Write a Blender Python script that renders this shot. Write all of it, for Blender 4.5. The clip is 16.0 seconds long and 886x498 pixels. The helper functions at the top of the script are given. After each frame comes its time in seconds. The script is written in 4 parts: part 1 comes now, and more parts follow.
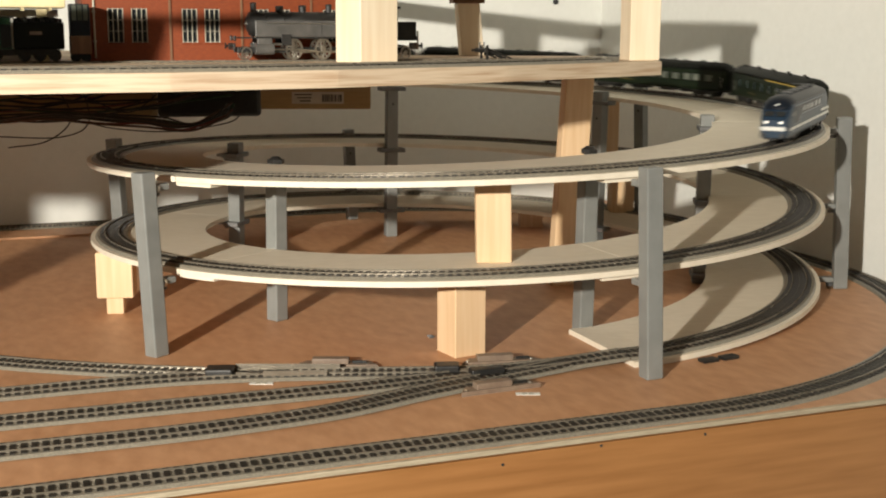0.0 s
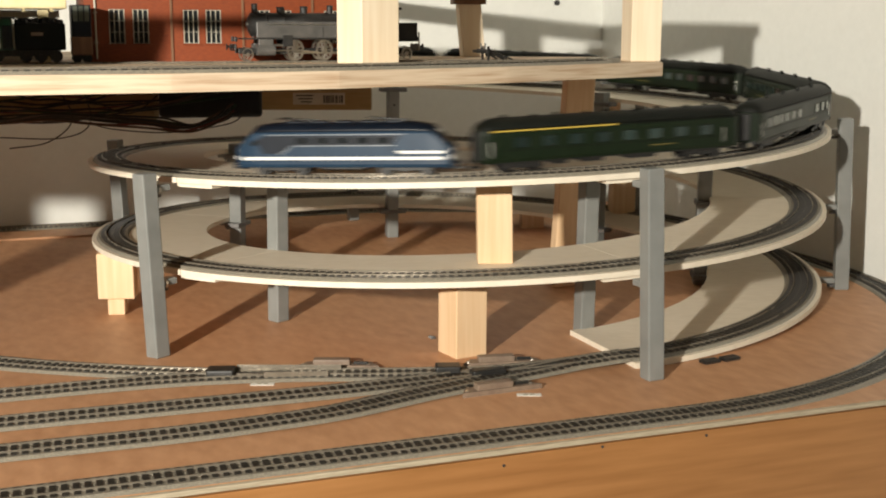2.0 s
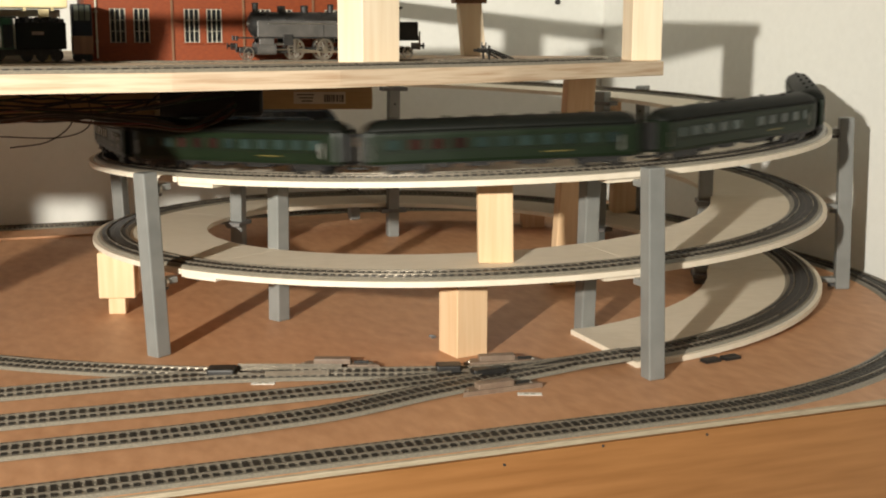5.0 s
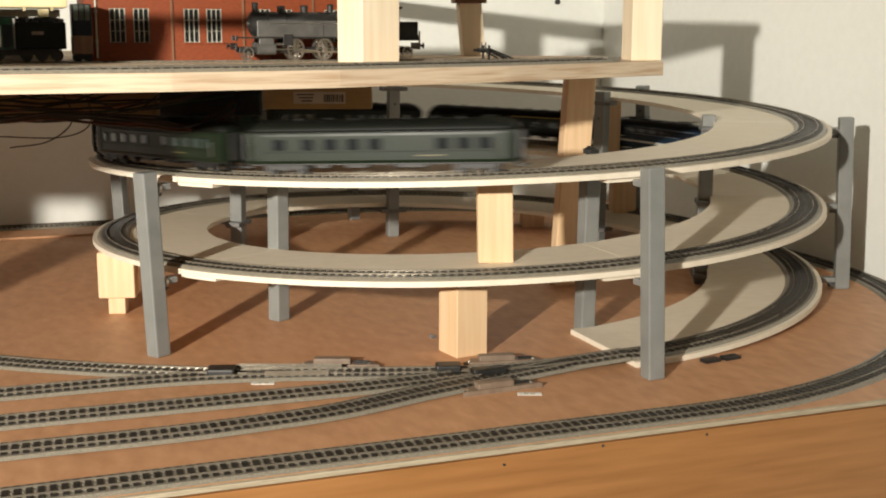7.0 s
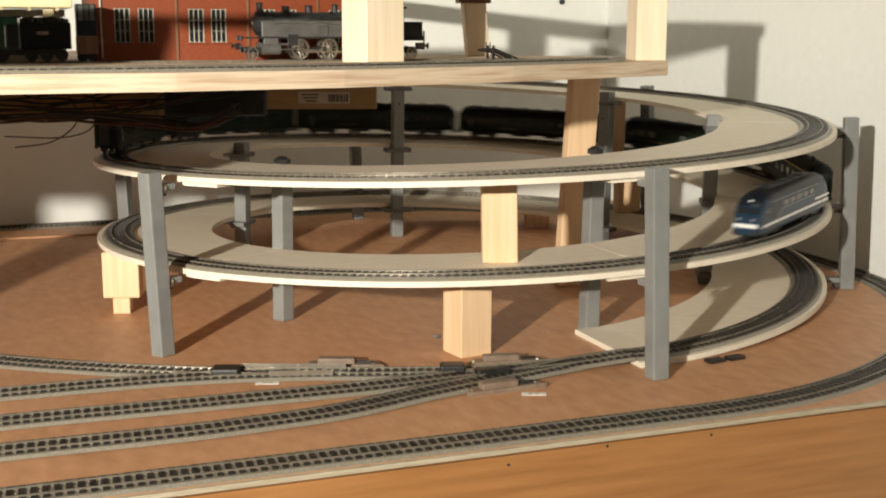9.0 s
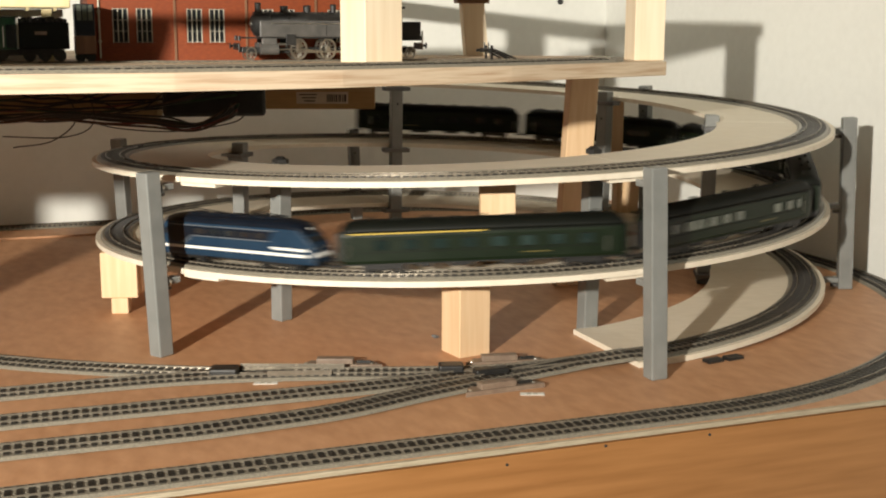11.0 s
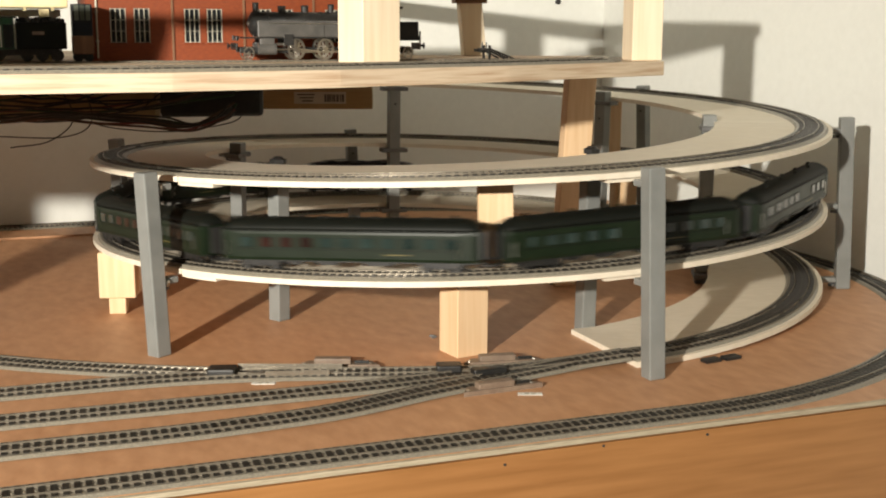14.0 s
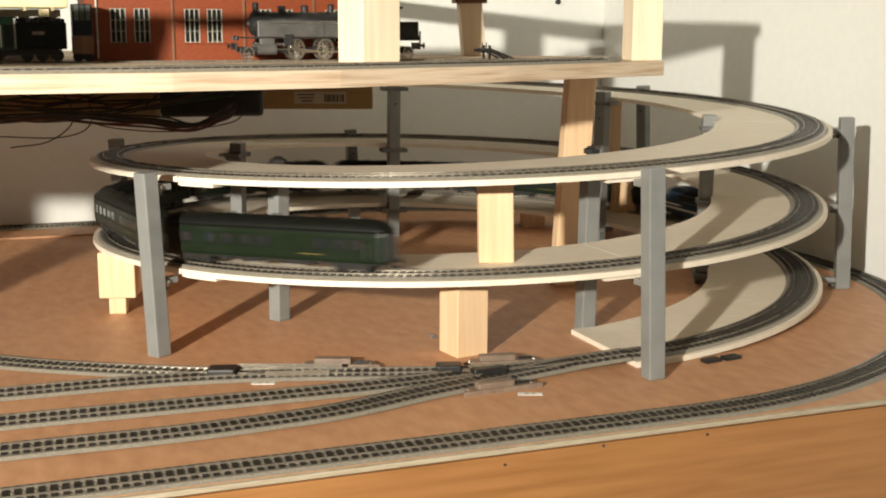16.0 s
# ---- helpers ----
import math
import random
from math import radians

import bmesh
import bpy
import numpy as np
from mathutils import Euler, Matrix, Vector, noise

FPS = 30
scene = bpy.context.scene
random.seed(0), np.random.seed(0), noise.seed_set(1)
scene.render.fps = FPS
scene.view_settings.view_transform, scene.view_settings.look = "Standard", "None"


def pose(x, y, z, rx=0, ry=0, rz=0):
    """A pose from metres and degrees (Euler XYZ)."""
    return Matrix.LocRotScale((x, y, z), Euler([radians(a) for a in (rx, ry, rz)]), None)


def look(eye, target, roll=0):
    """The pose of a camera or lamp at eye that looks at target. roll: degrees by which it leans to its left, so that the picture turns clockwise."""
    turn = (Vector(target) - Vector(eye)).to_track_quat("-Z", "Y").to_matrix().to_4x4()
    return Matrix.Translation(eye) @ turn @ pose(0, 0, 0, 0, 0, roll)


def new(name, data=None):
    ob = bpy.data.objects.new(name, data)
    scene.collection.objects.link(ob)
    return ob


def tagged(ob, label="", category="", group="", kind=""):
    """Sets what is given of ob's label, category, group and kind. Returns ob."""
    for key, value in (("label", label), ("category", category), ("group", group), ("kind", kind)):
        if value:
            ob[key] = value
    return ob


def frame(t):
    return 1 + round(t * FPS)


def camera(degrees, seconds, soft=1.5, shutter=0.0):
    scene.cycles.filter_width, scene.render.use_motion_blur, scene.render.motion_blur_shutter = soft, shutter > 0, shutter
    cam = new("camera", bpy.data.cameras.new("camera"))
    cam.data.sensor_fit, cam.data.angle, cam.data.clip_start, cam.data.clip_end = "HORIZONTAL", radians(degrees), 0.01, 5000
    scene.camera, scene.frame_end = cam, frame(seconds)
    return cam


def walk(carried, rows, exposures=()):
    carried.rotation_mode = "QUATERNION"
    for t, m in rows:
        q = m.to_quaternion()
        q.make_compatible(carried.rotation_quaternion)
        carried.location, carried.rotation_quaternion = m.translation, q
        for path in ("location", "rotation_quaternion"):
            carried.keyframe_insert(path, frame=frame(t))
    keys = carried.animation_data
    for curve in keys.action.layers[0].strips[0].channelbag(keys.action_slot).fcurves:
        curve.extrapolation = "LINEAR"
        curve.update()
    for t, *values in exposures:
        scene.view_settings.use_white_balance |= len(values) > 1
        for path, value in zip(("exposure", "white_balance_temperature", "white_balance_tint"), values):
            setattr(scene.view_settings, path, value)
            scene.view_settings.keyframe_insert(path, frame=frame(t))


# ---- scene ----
# ---- camera ----
FOV = 40.81
cam = camera(FOV, 16.0, soft=2.0, shutter=1.2)
EYE = Vector((0.0, -1.5486, 0.3292))


def aim(dx, dy):
    """Camera pose, nudged by a small pan (dx) and tilt (dy) in 1/2107 rad."""
    yaw, pitch = -0.011906 - dx / 2107.5, 0.186376 + -dy / 2107.5
    way = Vector((math.sin(yaw) * math.cos(pitch), math.cos(yaw) * math.cos(pitch), -math.sin(pitch)))
    return look(EYE, EYE + way, roll=0.2176)


walk(cam, [(t, aim(dx, dy)) for t, dx, dy in (
    (0.0, -2, -1.5), (0.5, -1.6, -1.4), (1.0, 0, 0), (1.5, 0, 0), (2.5, 0.3, 0.3), (3.0, 1, -1), (4.0, 1.4, -1.2),
    (6.5, 1, -1.5), (7.5, 1, -1.5), (7.9, 1.2, -1.5), (8.0, 6.2, -1.5), (8.5, 6.5, -1.5), (9.0, 8.8, -1.5), (9.1, 11, -1.5),
    (9.2, 17, -1.5), (9.7, 16, -1.5), (10.5, 9, -1.5), (11.3, 5, -1.5), (12.0, 4, -1.5), (12.5, 2.5, -1.5), (13.0, 2, -1.5), (16.0, 2, -1.5))],
    exposures=[(0.0, 0.01), (8.0, 0.05), (12.5, 0.10), (14.5, 0.18), (16.0, 0.24)])

# ---- world and light ----
world = bpy.data.worlds.new("room_air")
scene.world = world
world.use_nodes = True
world.node_tree.nodes["Background"].inputs[0].default_value = (1.0, 0.9, 0.78, 1)
world.node_tree.nodes["Background"].inputs[1].default_value = 0.0015


def area_lamp(name, eye, target, size, power, colour, shape="DISK", spread=180):
    data = bpy.data.lights.new(name, "AREA")
    data.shape, data.size, data.energy, data.color, data.spread = shape, size, power, colour, radians(spread)
    ob = new(name, data)
    ob.matrix_world = look(eye, target)
    return ob


area_lamp("work_lamp", (-0.85, -2.65, 0.675), (-0.20, 0.0, 0.16), 0.060, 20.5, (1.0, 0.93, 0.81), spread=80)
# Overhead fill added to lift the shaded walls; no such lamp is known.
area_lamp("overhead_fill", (-0.6, -1.6, 1.66), (-0.6, -1.59, 0.0), 0.5, 0.50, (0.98, 0.97, 0.92))

# ---- materials ----


def material(name, dark, light, scale=20.0, stretch=(1, 1, 1), rough=0.6, metal=0.0, bump=0.15, wear=None, wear_scale=3.0, wear_amount=0.3,
             vary=0.0, coat=0.0, turn=0.0, sharp=(0.3, 0.7), bump_size=0.002, gloss=0.5):
    """Two-scale procedural surface: fine grain from dark to light, broad wear or stains on top."""
    m = bpy.data.materials.new(name)
    m.use_nodes = True
    nt = m.node_tree
    n, lk = nt.nodes, nt.links
    b = n["Principled BSDF"]
    tc = n.new("ShaderNodeTexCoord")
    mp = n.new("ShaderNodeMapping")
    mp.inputs["Scale"].default_value = stretch
    mp.inputs["Rotation"].default_value = (0, 0, turn)
    lk.new(tc.outputs["Object"], mp.inputs["Vector"])
    fine = n.new("ShaderNodeTexNoise")
    fine.inputs["Scale"].default_value, fine.inputs["Detail"].default_value = scale, 6
    lk.new(mp.outputs[0], fine.inputs["Vector"])
    ramp = n.new("ShaderNodeValToRGB")
    ramp.color_ramp.elements[0].position, ramp.color_ramp.elements[1].position = sharp
    ramp.color_ramp.elements[0].color, ramp.color_ramp.elements[1].color = (*dark, 1), (*light, 1)
    lk.new(fine.outputs[0], ramp.inputs[0])
    broad = n.new("ShaderNodeTexNoise")
    broad.inputs["Scale"].default_value, broad.inputs["Detail"].default_value = wear_scale, 4
    lk.new(tc.outputs["Object"], broad.inputs["Vector"])
    amount = n.new("ShaderNodeMath")
    amount.operation = "MULTIPLY"
    amount.inputs[1].default_value = wear_amount
    lk.new(broad.outputs[0], amount.inputs[0])
    mix = n.new("ShaderNodeMix")
    mix.data_type = "RGBA"
    lk.new(amount.outputs[0], mix.inputs["Factor"])
    lk.new(ramp.outputs[0], mix.inputs["A"])
    mix.inputs["B"].default_value = (*(wear or dark), 1)
    out = mix.outputs["Result"]
    if vary:
        info = n.new("ShaderNodeObjectInfo")
        mr = n.new("ShaderNodeMapRange")
        mr.inputs["To Min"].default_value, mr.inputs["To Max"].default_value = 1 - vary, 1 + vary
        lk.new(info.outputs["Random"], mr.inputs["Value"])
        hsv = n.new("ShaderNodeHueSaturation")
        lk.new(mr.outputs[0], hsv.inputs["Value"])
        lk.new(out, hsv.inputs["Color"])
        out = hsv.outputs[0]
    lk.new(out, b.inputs["Base Color"])
    b.inputs["Metallic"].default_value = metal
    rr = n.new("ShaderNodeMapRange")
    rr.inputs["To Min"].default_value, rr.inputs["To Max"].default_value = max(rough - 0.1, 0.02), min(rough + 0.1, 1)
    lk.new(broad.outputs[0], rr.inputs["Value"])
    lk.new(rr.outputs[0], b.inputs["Roughness"])
    b.inputs["Coat Weight"].default_value = coat
    b.inputs["Specular IOR Level"].default_value = gloss
    if bump:
        bp = n.new("ShaderNodeBump")
        bp.inputs["Strength"].default_value, bp.inputs["Distance"].default_value = bump, bump_size
        lk.new(fine.outputs[0], bp.inputs["Height"])
        lk.new(bp.outputs[0], b.inputs["Normal"])
    return m


TILT = math.radians(21.0)   # turn of the table and the room's walls
M_TABLE = material("brown_hardboard", (0.350, 0.160, 0.068), (0.560, 0.298, 0.155), 75, (1, 0.45, 1), 0.5, bump=0.04, sharp=(0.26, 0.74), wear=(0.59, 0.33, 0.18), wear_scale=9, wear_amount=0.7, turn=TILT)
M_VENEER = material("orange_wood_veneer", (0.255, 0.110, 0.036), (0.395, 0.186, 0.068), 8, (1.2, 1.2, 16), 0.42, bump=0.03, sharp=(0.28, 0.68), wear=(0.37, 0.175, 0.055), wear_scale=7, wear_amount=0.6, coat=0.15)
M_EDGE = material("pale_plywood_edge", (0.33, 0.275, 0.19), (0.50, 0.43, 0.31), 30, (2, 2, 30), 0.7, bump=0.1)
M_DECK = material("pale_plywood_deck", (0.73, 0.67, 0.55), (0.82, 0.76, 0.64), 50, (1, 3, 1), 0.6, bump=0.05, wear=(0.60, 0.50, 0.36), wear_scale=6, wear_amount=0.5)
M_PINE = material("pale_pine_wood", (0.70, 0.475, 0.27), (0.83, 0.625, 0.41), 9, (14, 14, 0.7), 0.6, bump=0.08, wear=(0.60, 0.36, 0.16), wear_scale=12, wear_amount=0.35, vary=0.06)
M_PINE_PALE = material("pale_planed_pine", (0.78, 0.64, 0.45), (0.89, 0.78, 0.60), 9, (14, 14, 0.7), 0.6, bump=0.06, wear=(0.72, 0.56, 0.36), wear_scale=12, wear_amount=0.3)
M_PINE_EDGE = material("pine_board_edge", (0.44, 0.31, 0.20), (0.66, 0.545, 0.40), 9, (1.5, 1.5, 34), 0.7, bump=0.12, sharp=(0.30, 0.56), wear=(0.36, 0.19, 0.09), wear_scale=22, wear_amount=0.32)
M_BROWN_WOOD = material("brown_stained_wood", (0.13, 0.06, 0.03), (0.24, 0.12, 0.06), 10, (12, 12, 0.8), 0.55)
M_GREY = material("grey_painted_tube", (0.182, 0.188, 0.178), (0.236, 0.242, 0.230), 40, (1, 1, 1), 0.38, bump=0.03, wear=(0.18, 0.19, 0.185), wear_scale=14, vary=0.05)
M_GREY_DARK = material("dark_grey_bracket", (0.10, 0.10, 0.10), (0.17, 0.17, 0.165), 60, rough=0.5, bump=0.1)
M_STEEL = material("bright_steel", (0.55, 0.54, 0.50), (0.7, 0.68, 0.62), 80, rough=0.3, metal=1.0, bump=0.02)
M_RAIL = material("tinplate_rail", (0.21, 0.185, 0.145), (0.34, 0.30, 0.24), 60, rough=0.28, metal=0.55, bump=0.02, wear=(0.30, 0.26, 0.20), wear_scale=20)
M_BED = material("printed_ballast", (0.14, 0.127, 0.100), (0.27, 0.245, 0.19), 700, rough=0.4, coat=0.25, bump=0.2, wear=(0.17, 0.15, 0.12), wear_scale=20, bump_size=0.0006)
M_SLEEPER = material("black_sleeper", (0.007, 0.006, 0.005), (0.019, 0.016, 0.012), 300, rough=0.5, bump=0.1, vary=0.3)
M_WALL = material("white_plaster", (0.83, 0.84, 0.795), (0.87, 0.88, 0.835), 90, rough=0.85, bump=0.08, wear=(0.80, 0.80, 0.745), wear_scale=2, wear_amount=0.4)
M_CEIL = material("ceiling_paint", (0.70, 0.67, 0.60), (0.76, 0.72, 0.66), 60, rough=0.9, bump=0.04)
M_ROOMFLOOR = material("brown_room_floor", (0.20, 0.13, 0.08), (0.28, 0.19, 0.12), 12, (1, 8, 1), 0.6)
M_GREEN = material("dark_green_paint", (0.0045, 0.0098, 0.0034), (0.0072, 0.0140, 0.0052), 120, rough=0.40, bump=0.02, wear=(0.010, 0.018, 0.010), wear_scale=30, gloss=0.25)
M_GREEN_ROOF = material("dark_roof_paint", (0.0035, 0.0045, 0.0032), (0.0065, 0.008, 0.0055), 120, rough=0.6, bump=0.03, gloss=0.2)
M_BLUE = material("blue_loco_paint", (0.010, 0.028, 0.054), (0.015, 0.038, 0.070), 100, rough=0.38, bump=0.01, coat=0.08, gloss=0.35)
M_BLUE_DARK = material("dark_blue_paint", (0.0035, 0.0065, 0.012), (0.006, 0.010, 0.018), 100, rough=0.4, bump=0.01, coat=0.05, gloss=0.3)
M_TRIM = material("dull_trim_metal", (0.16, 0.18, 0.20), (0.24, 0.26, 0.28), 80, rough=0.35, metal=0.4, bump=0.01)
M_WHITE = material("white_stripe_paint", (0.72, 0.72, 0.68), (0.82, 0.82, 0.78), 100, rough=0.35, bump=0.01)
M_YELLOW = material("yellow_line_paint", (0.45, 0.32, 0.05), (0.55, 0.40, 0.08), 100, rough=0.4, bump=0.01)
M_PANE = material("pale_window_pane", (0.082, 0.095, 0.077), (0.168, 0.180, 0.149), 60, rough=0.2, bump=0.0, coat=0.3, vary=0.25)
M_PANE_TEAL = material("teal_tinted_pane", (0.012, 0.023, 0.021), (0.030, 0.048, 0.043), 60, rough=0.15, bump=0.0, coat=0.4, vary=0.35)
M_PANE_RED = material("pane_over_red_seats", (0.015, 0.007, 0.0055), (0.027, 0.010, 0.008), 60, rough=0.2, bump=0.0, coat=0.3, vary=0.3)
M_OCHRE = material("faded_ochre_lettering", (0.10, 0.08, 0.02), (0.14, 0.11, 0.03), 100, rough=0.4, bump=0.0)
M_PANE_DARK = material("dark_window_pane", (0.012, 0.014, 0.016), (0.02, 0.024, 0.026), 60, rough=0.12, bump=0.0, coat=0.5)
M_BLACK = material("black_chassis", (0.010, 0.010, 0.010), (0.022, 0.021, 0.019), 120, rough=0.45, bump=0.05)
M_BOILER = material("weathered_black_boiler", (0.06, 0.058, 0.054), (0.105, 0.10, 0.092), 90, rough=0.4, bump=0.05, wear=(0.04, 0.04, 0.04), wear_scale=30)
M_BRICKRED = material("orange_red_brick_paint", (0.165, 0.028, 0.0025), (0.235, 0.043, 0.004), 180, (1, 1, 3), 0.6, bump=0.15, wear=(0.14, 0.023, 0.0025), wear_scale=14, wear_amount=0.4)
M_CREAM = material("cream_plaster", (0.66, 0.55, 0.30), (0.78, 0.67, 0.40), 100, rough=0.7, bump=0.1)
M_LOCOGREEN = material("bright_green_paint", (0.008, 0.048, 0.024), (0.014, 0.072, 0.038), 90, rough=0.3, coat=0.4)
M_CARD = material("brown_cardboard", (0.27, 0.19, 0.085), (0.35, 0.25, 0.12), 40, (1, 1, 6), 0.75, bump=0.05)
M_LABEL = material("off_white_label", (0.40, 0.37, 0.30), (0.50, 0.47, 0.38), 60, rough=0.6, bump=0.0)
M_INK = material("black_ink", (0.03, 0.03, 0.03), (0.05, 0.05, 0.05), 60, rough=0.6, bump=0.0)
M_PAPER = material("white_paper", (0.70, 0.68, 0.62), (0.78, 0.76, 0.70), 80, rough=0.8, bump=0.02)
M_RUST = material("rust_brown_casting", (0.16, 0.11, 0.08), (0.24, 0.18, 0.13), 120, rough=0.5, bump=0.1)
M_WIRE = {c: material(c + "_wire_sheath", tuple(v * 0.8 for v in k), k, 200, rough=0.4, bump=0.0) for c, k in
          dict(black=(0.012, 0.011, 0.010), red=(0.14, 0.012, 0.010), green=(0.012, 0.045, 0.014), brown=(0.06, 0.026, 0.013)).items()}

# ---- building helpers ----


def part(name, bm, mat, parent=None, label="", smooth=False):
    """One bmesh as one mesh object under a thing or a part."""
    me = bpy.data.meshes.new(name)
    bmesh.ops.recalc_face_normals(bm, faces=bm.faces)
    bm.to_mesh(me)
    bm.free()
    me.materials.append(mat)
    if smooth:
        for f in me.polygons:
            f.use_smooth = True
    ob = new(name, me)
    if parent:
        ob.parent = parent
    if label:
        ob["label"] = label
    return ob


def thing(name, m, label, category, group="", kind=""):
    ob = new(name)
    ob.empty_display_size = 0.02
    ob.matrix_basis = m
    return tagged(ob, label, category, group, kind)


def box(bm, c, s, rz=0.0, bevel=0.0, m=None):
    """A box with centre c and size s, turned about z."""
    mat = (m or Matrix()) @ Matrix.Translation(c) @ Matrix.Rotation(rz, 4, "Z") @ Matrix.Diagonal((*s, 1))
    vs = bmesh.ops.create_cube(bm, size=1.0, matrix=mat)["verts"]
    if bevel:
        es = list({e for v in vs for e in v.link_edges})
        bmesh.ops.bevel(bm, geom=es, offset=bevel, segments=2, affect="EDGES", profile=0.5)
    return bm


def boxed(c, s, rz=0.0, bevel=0.0):
    return box(bmesh.new(), c, s, rz, bevel)


def rod(bm, a, b, r, n=12, r2=None):
    """A round bar from a to b."""
    a, b = Vector(a), Vector(b)
    d = b - a
    m = Matrix.Translation((a + b) / 2) @ d.to_track_quat("Z", "Y").to_matrix().to_4x4()
    bmesh.ops.create_cone(bm, cap_ends=True, segments=n, radius1=r, radius2=r if r2 is None else r2, depth=d.length, matrix=m)
    return bm


def prism(bm, outline, z0, z1):
    """An upright prism over a plan outline."""
    lo = [bm.verts.new((x, y, z0)) for x, y in outline]
    hi = [bm.verts.new((x, y, z1)) for x, y in outline]
    k = len(outline)
    bm.faces.new(lo[::-1])
    bm.faces.new(hi)
    for i in range(k):
        bm.faces.new((lo[i], lo[(i + 1) % k], hi[(i + 1) % k], hi[i]))
    return bm


def sweep(bm, pts, profile, capped=True):
    """Carries a closed profile (side, up) along a path."""
    rings = []
    for i, q in enumerate(pts):
        d = pts[min(i + 1, len(pts) - 1)] - pts[max(i - 1, 0)]
        side = Vector((d.y, -d.x, 0)).normalized()
        rings.append([bm.verts.new(q + side * u + Vector((0, 0, v))) for u, v in profile])
    k = len(profile)
    for a, b in zip(rings, rings[1:]):
        for j in range(k):
            bm.faces.new((a[j], a[(j + 1) % k], b[(j + 1) % k], b[j]))
    if capped:
        bm.faces.new(rings[0][::-1])
        bm.faces.new(rings[-1])
    return bm


def resample(pts, step):
    """Points at even spacing along a polyline."""
    out, need = [pts[0]], step
    for a, b in zip(pts, pts[1:]):
        seg = (b - a).length
        pos = 0.0
        while seg - pos >= need:
            pos += need
            out.append(a.lerp(b, pos / seg))
            need = step
        need -= seg - pos
    return out


def smooth_line(ctrl, per=14):
    """Catmull-Rom curve through control points."""
    c = [Vector(q) for q in ctrl]
    c = [c[0] * 2 - c[1]] + c + [c[-1] * 2 - c[-2]]
    out = []
    for i in range(1, len(c) - 2):
        for k in range(per):
            t = k / per
            a, b, d, e = c[i - 1], c[i], c[i + 1], c[i + 2]
            out.append(0.5 * ((2 * b) + (d - a) * t + (2 * a - 5 * b + 4 * d - e) * t * t + (3 * b - a - 3 * d + e) * t ** 3))
    return out + [c[-2]]


E1 = Vector((math.cos(TILT), math.sin(TILT), 0))
E2 = Vector((-math.sin(TILT), math.cos(TILT), 0))


def on(a, b, z=0.0):
    """A place by its distance along and across the table."""
    return E1 * a + E2 * b + Vector((0, 0, z))


# ---- helix line ----
RAD, PITCH, ZREF, LEAVE = 0.4375, 0.09448, 0.2148, math.pi / 2 + TILT


def line_z(th):
    return ZREF + PITCH * th / (2 * math.pi)


def line(th):
    """Track line at sleeper height: a spiral, and a straight past its upper end."""
    if th <= LEAVE:
        return Vector((RAD * math.cos(th), RAD * math.sin(th), max(line_z(th), 0.0094)))
    return Vector((RAD * math.cos(LEAVE), RAD * math.sin(LEAVE), line_z(LEAVE))) - E1 * RAD * (th - LEAVE)


# ---- room ----
WALL_R, WALL_B = 0.529, 0.614
FLOOR_Z, CEIL_Z = -0.80, 1.75
# Left and front walls, floor and ceiling are unseen, sized by bounced light.
for name, c, s in (("wall_back", (-1.7, WALL_B + 0.05), (4.65, 0.1)), ("wall_right", (WALL_R + 0.05, -2.45), (0.1, 6.128)),
                   ("wall_left", (-4.0, -2.45), (0.1, 6.128)), ("wall_front", (-1.7, -5.56), (4.65, 0.1))):
    q = on(*c, (FLOOR_Z + CEIL_Z) / 2)
    ob = part(name, boxed((0, 0, 0), (*s, CEIL_Z - FLOOR_Z), 0), M_WALL)
    ob.matrix_basis = Matrix.Translation(q) @ Matrix.Rotation(TILT, 4, "Z")
    tagged(ob, "warm white plastered room wall", "wall", kind="structure")
for name, z, mat, lab in (("floor", FLOOR_Z - 0.05, M_ROOMFLOOR, "brown room floor below the layout"), ("ceiling", CEIL_Z + 0.05, M_CEIL, "plain white room ceiling")):
    ob = part(name, boxed((0, 0, 0), (4.7, 6.4, 0.1)), mat)
    ob.matrix_basis = Matrix.Translation(on(-1.7, -2.45, z)) @ Matrix.Rotation(TILT, 4, "Z")
    tagged(ob, lab, name, kind="structure")
hole = part("wall_hole", rod(bmesh.new(), (0, 0, 0), (0, 0.006, 0), 0.005, 14), M_INK)
hole.matrix_basis = Matrix.Translation(on(0.432, WALL_B - 0.004, 0.370)) @ Matrix.Rotation(TILT, 4, "Z")
tagged(hole, "small dark plug hole in the white wall", "wall plug")

# ---- table ----
EDGE_F = -0.625
layout = thing("layout_table", Matrix.Rotation(TILT, 4, "Z"), "brown hardboard layout table with pale edge and veneered front", "table")
part("table_board", boxed((-0.523, (EDGE_F + WALL_B) / 2, -0.008), (2.08, WALL_B - EDGE_F - 0.008, 0.016), 0, 0.001), M_TABLE, layout)
part("edge_strip", boxed((-0.523, EDGE_F + 0.0005, -0.0016), (2.08, 0.0050, 0.0042), 0, 0.0008), M_EDGE, layout, "pale plywood edge strip")
part("front_panel", boxed((-0.523, EDGE_F + 0.0012, -0.2052), (2.08, 0.0056, 0.4), 0, 0.0005), M_VENEER, layout, "orange wood veneer front panel")
for a in (-1.48, 0.45):
    for b in (EDGE_F + 0.08, WALL_B - 0.08):
        part("leg", boxed((a, b, FLOOR_Z / 2 - 0.01), (0.06, 0.06, -FLOOR_Z - 0.02), 0, 0.003), M_PINE, layout)
for a, dz in ((-0.200, -0.0125), (-0.113, -0.0075), (-0.015, -0.0095)):
    part("nail", rod(bmesh.new(), (a, EDGE_F - 0.0024, dz), (a, EDGE_F + 0.002, dz), 0.0012, 8), M_INK, layout)
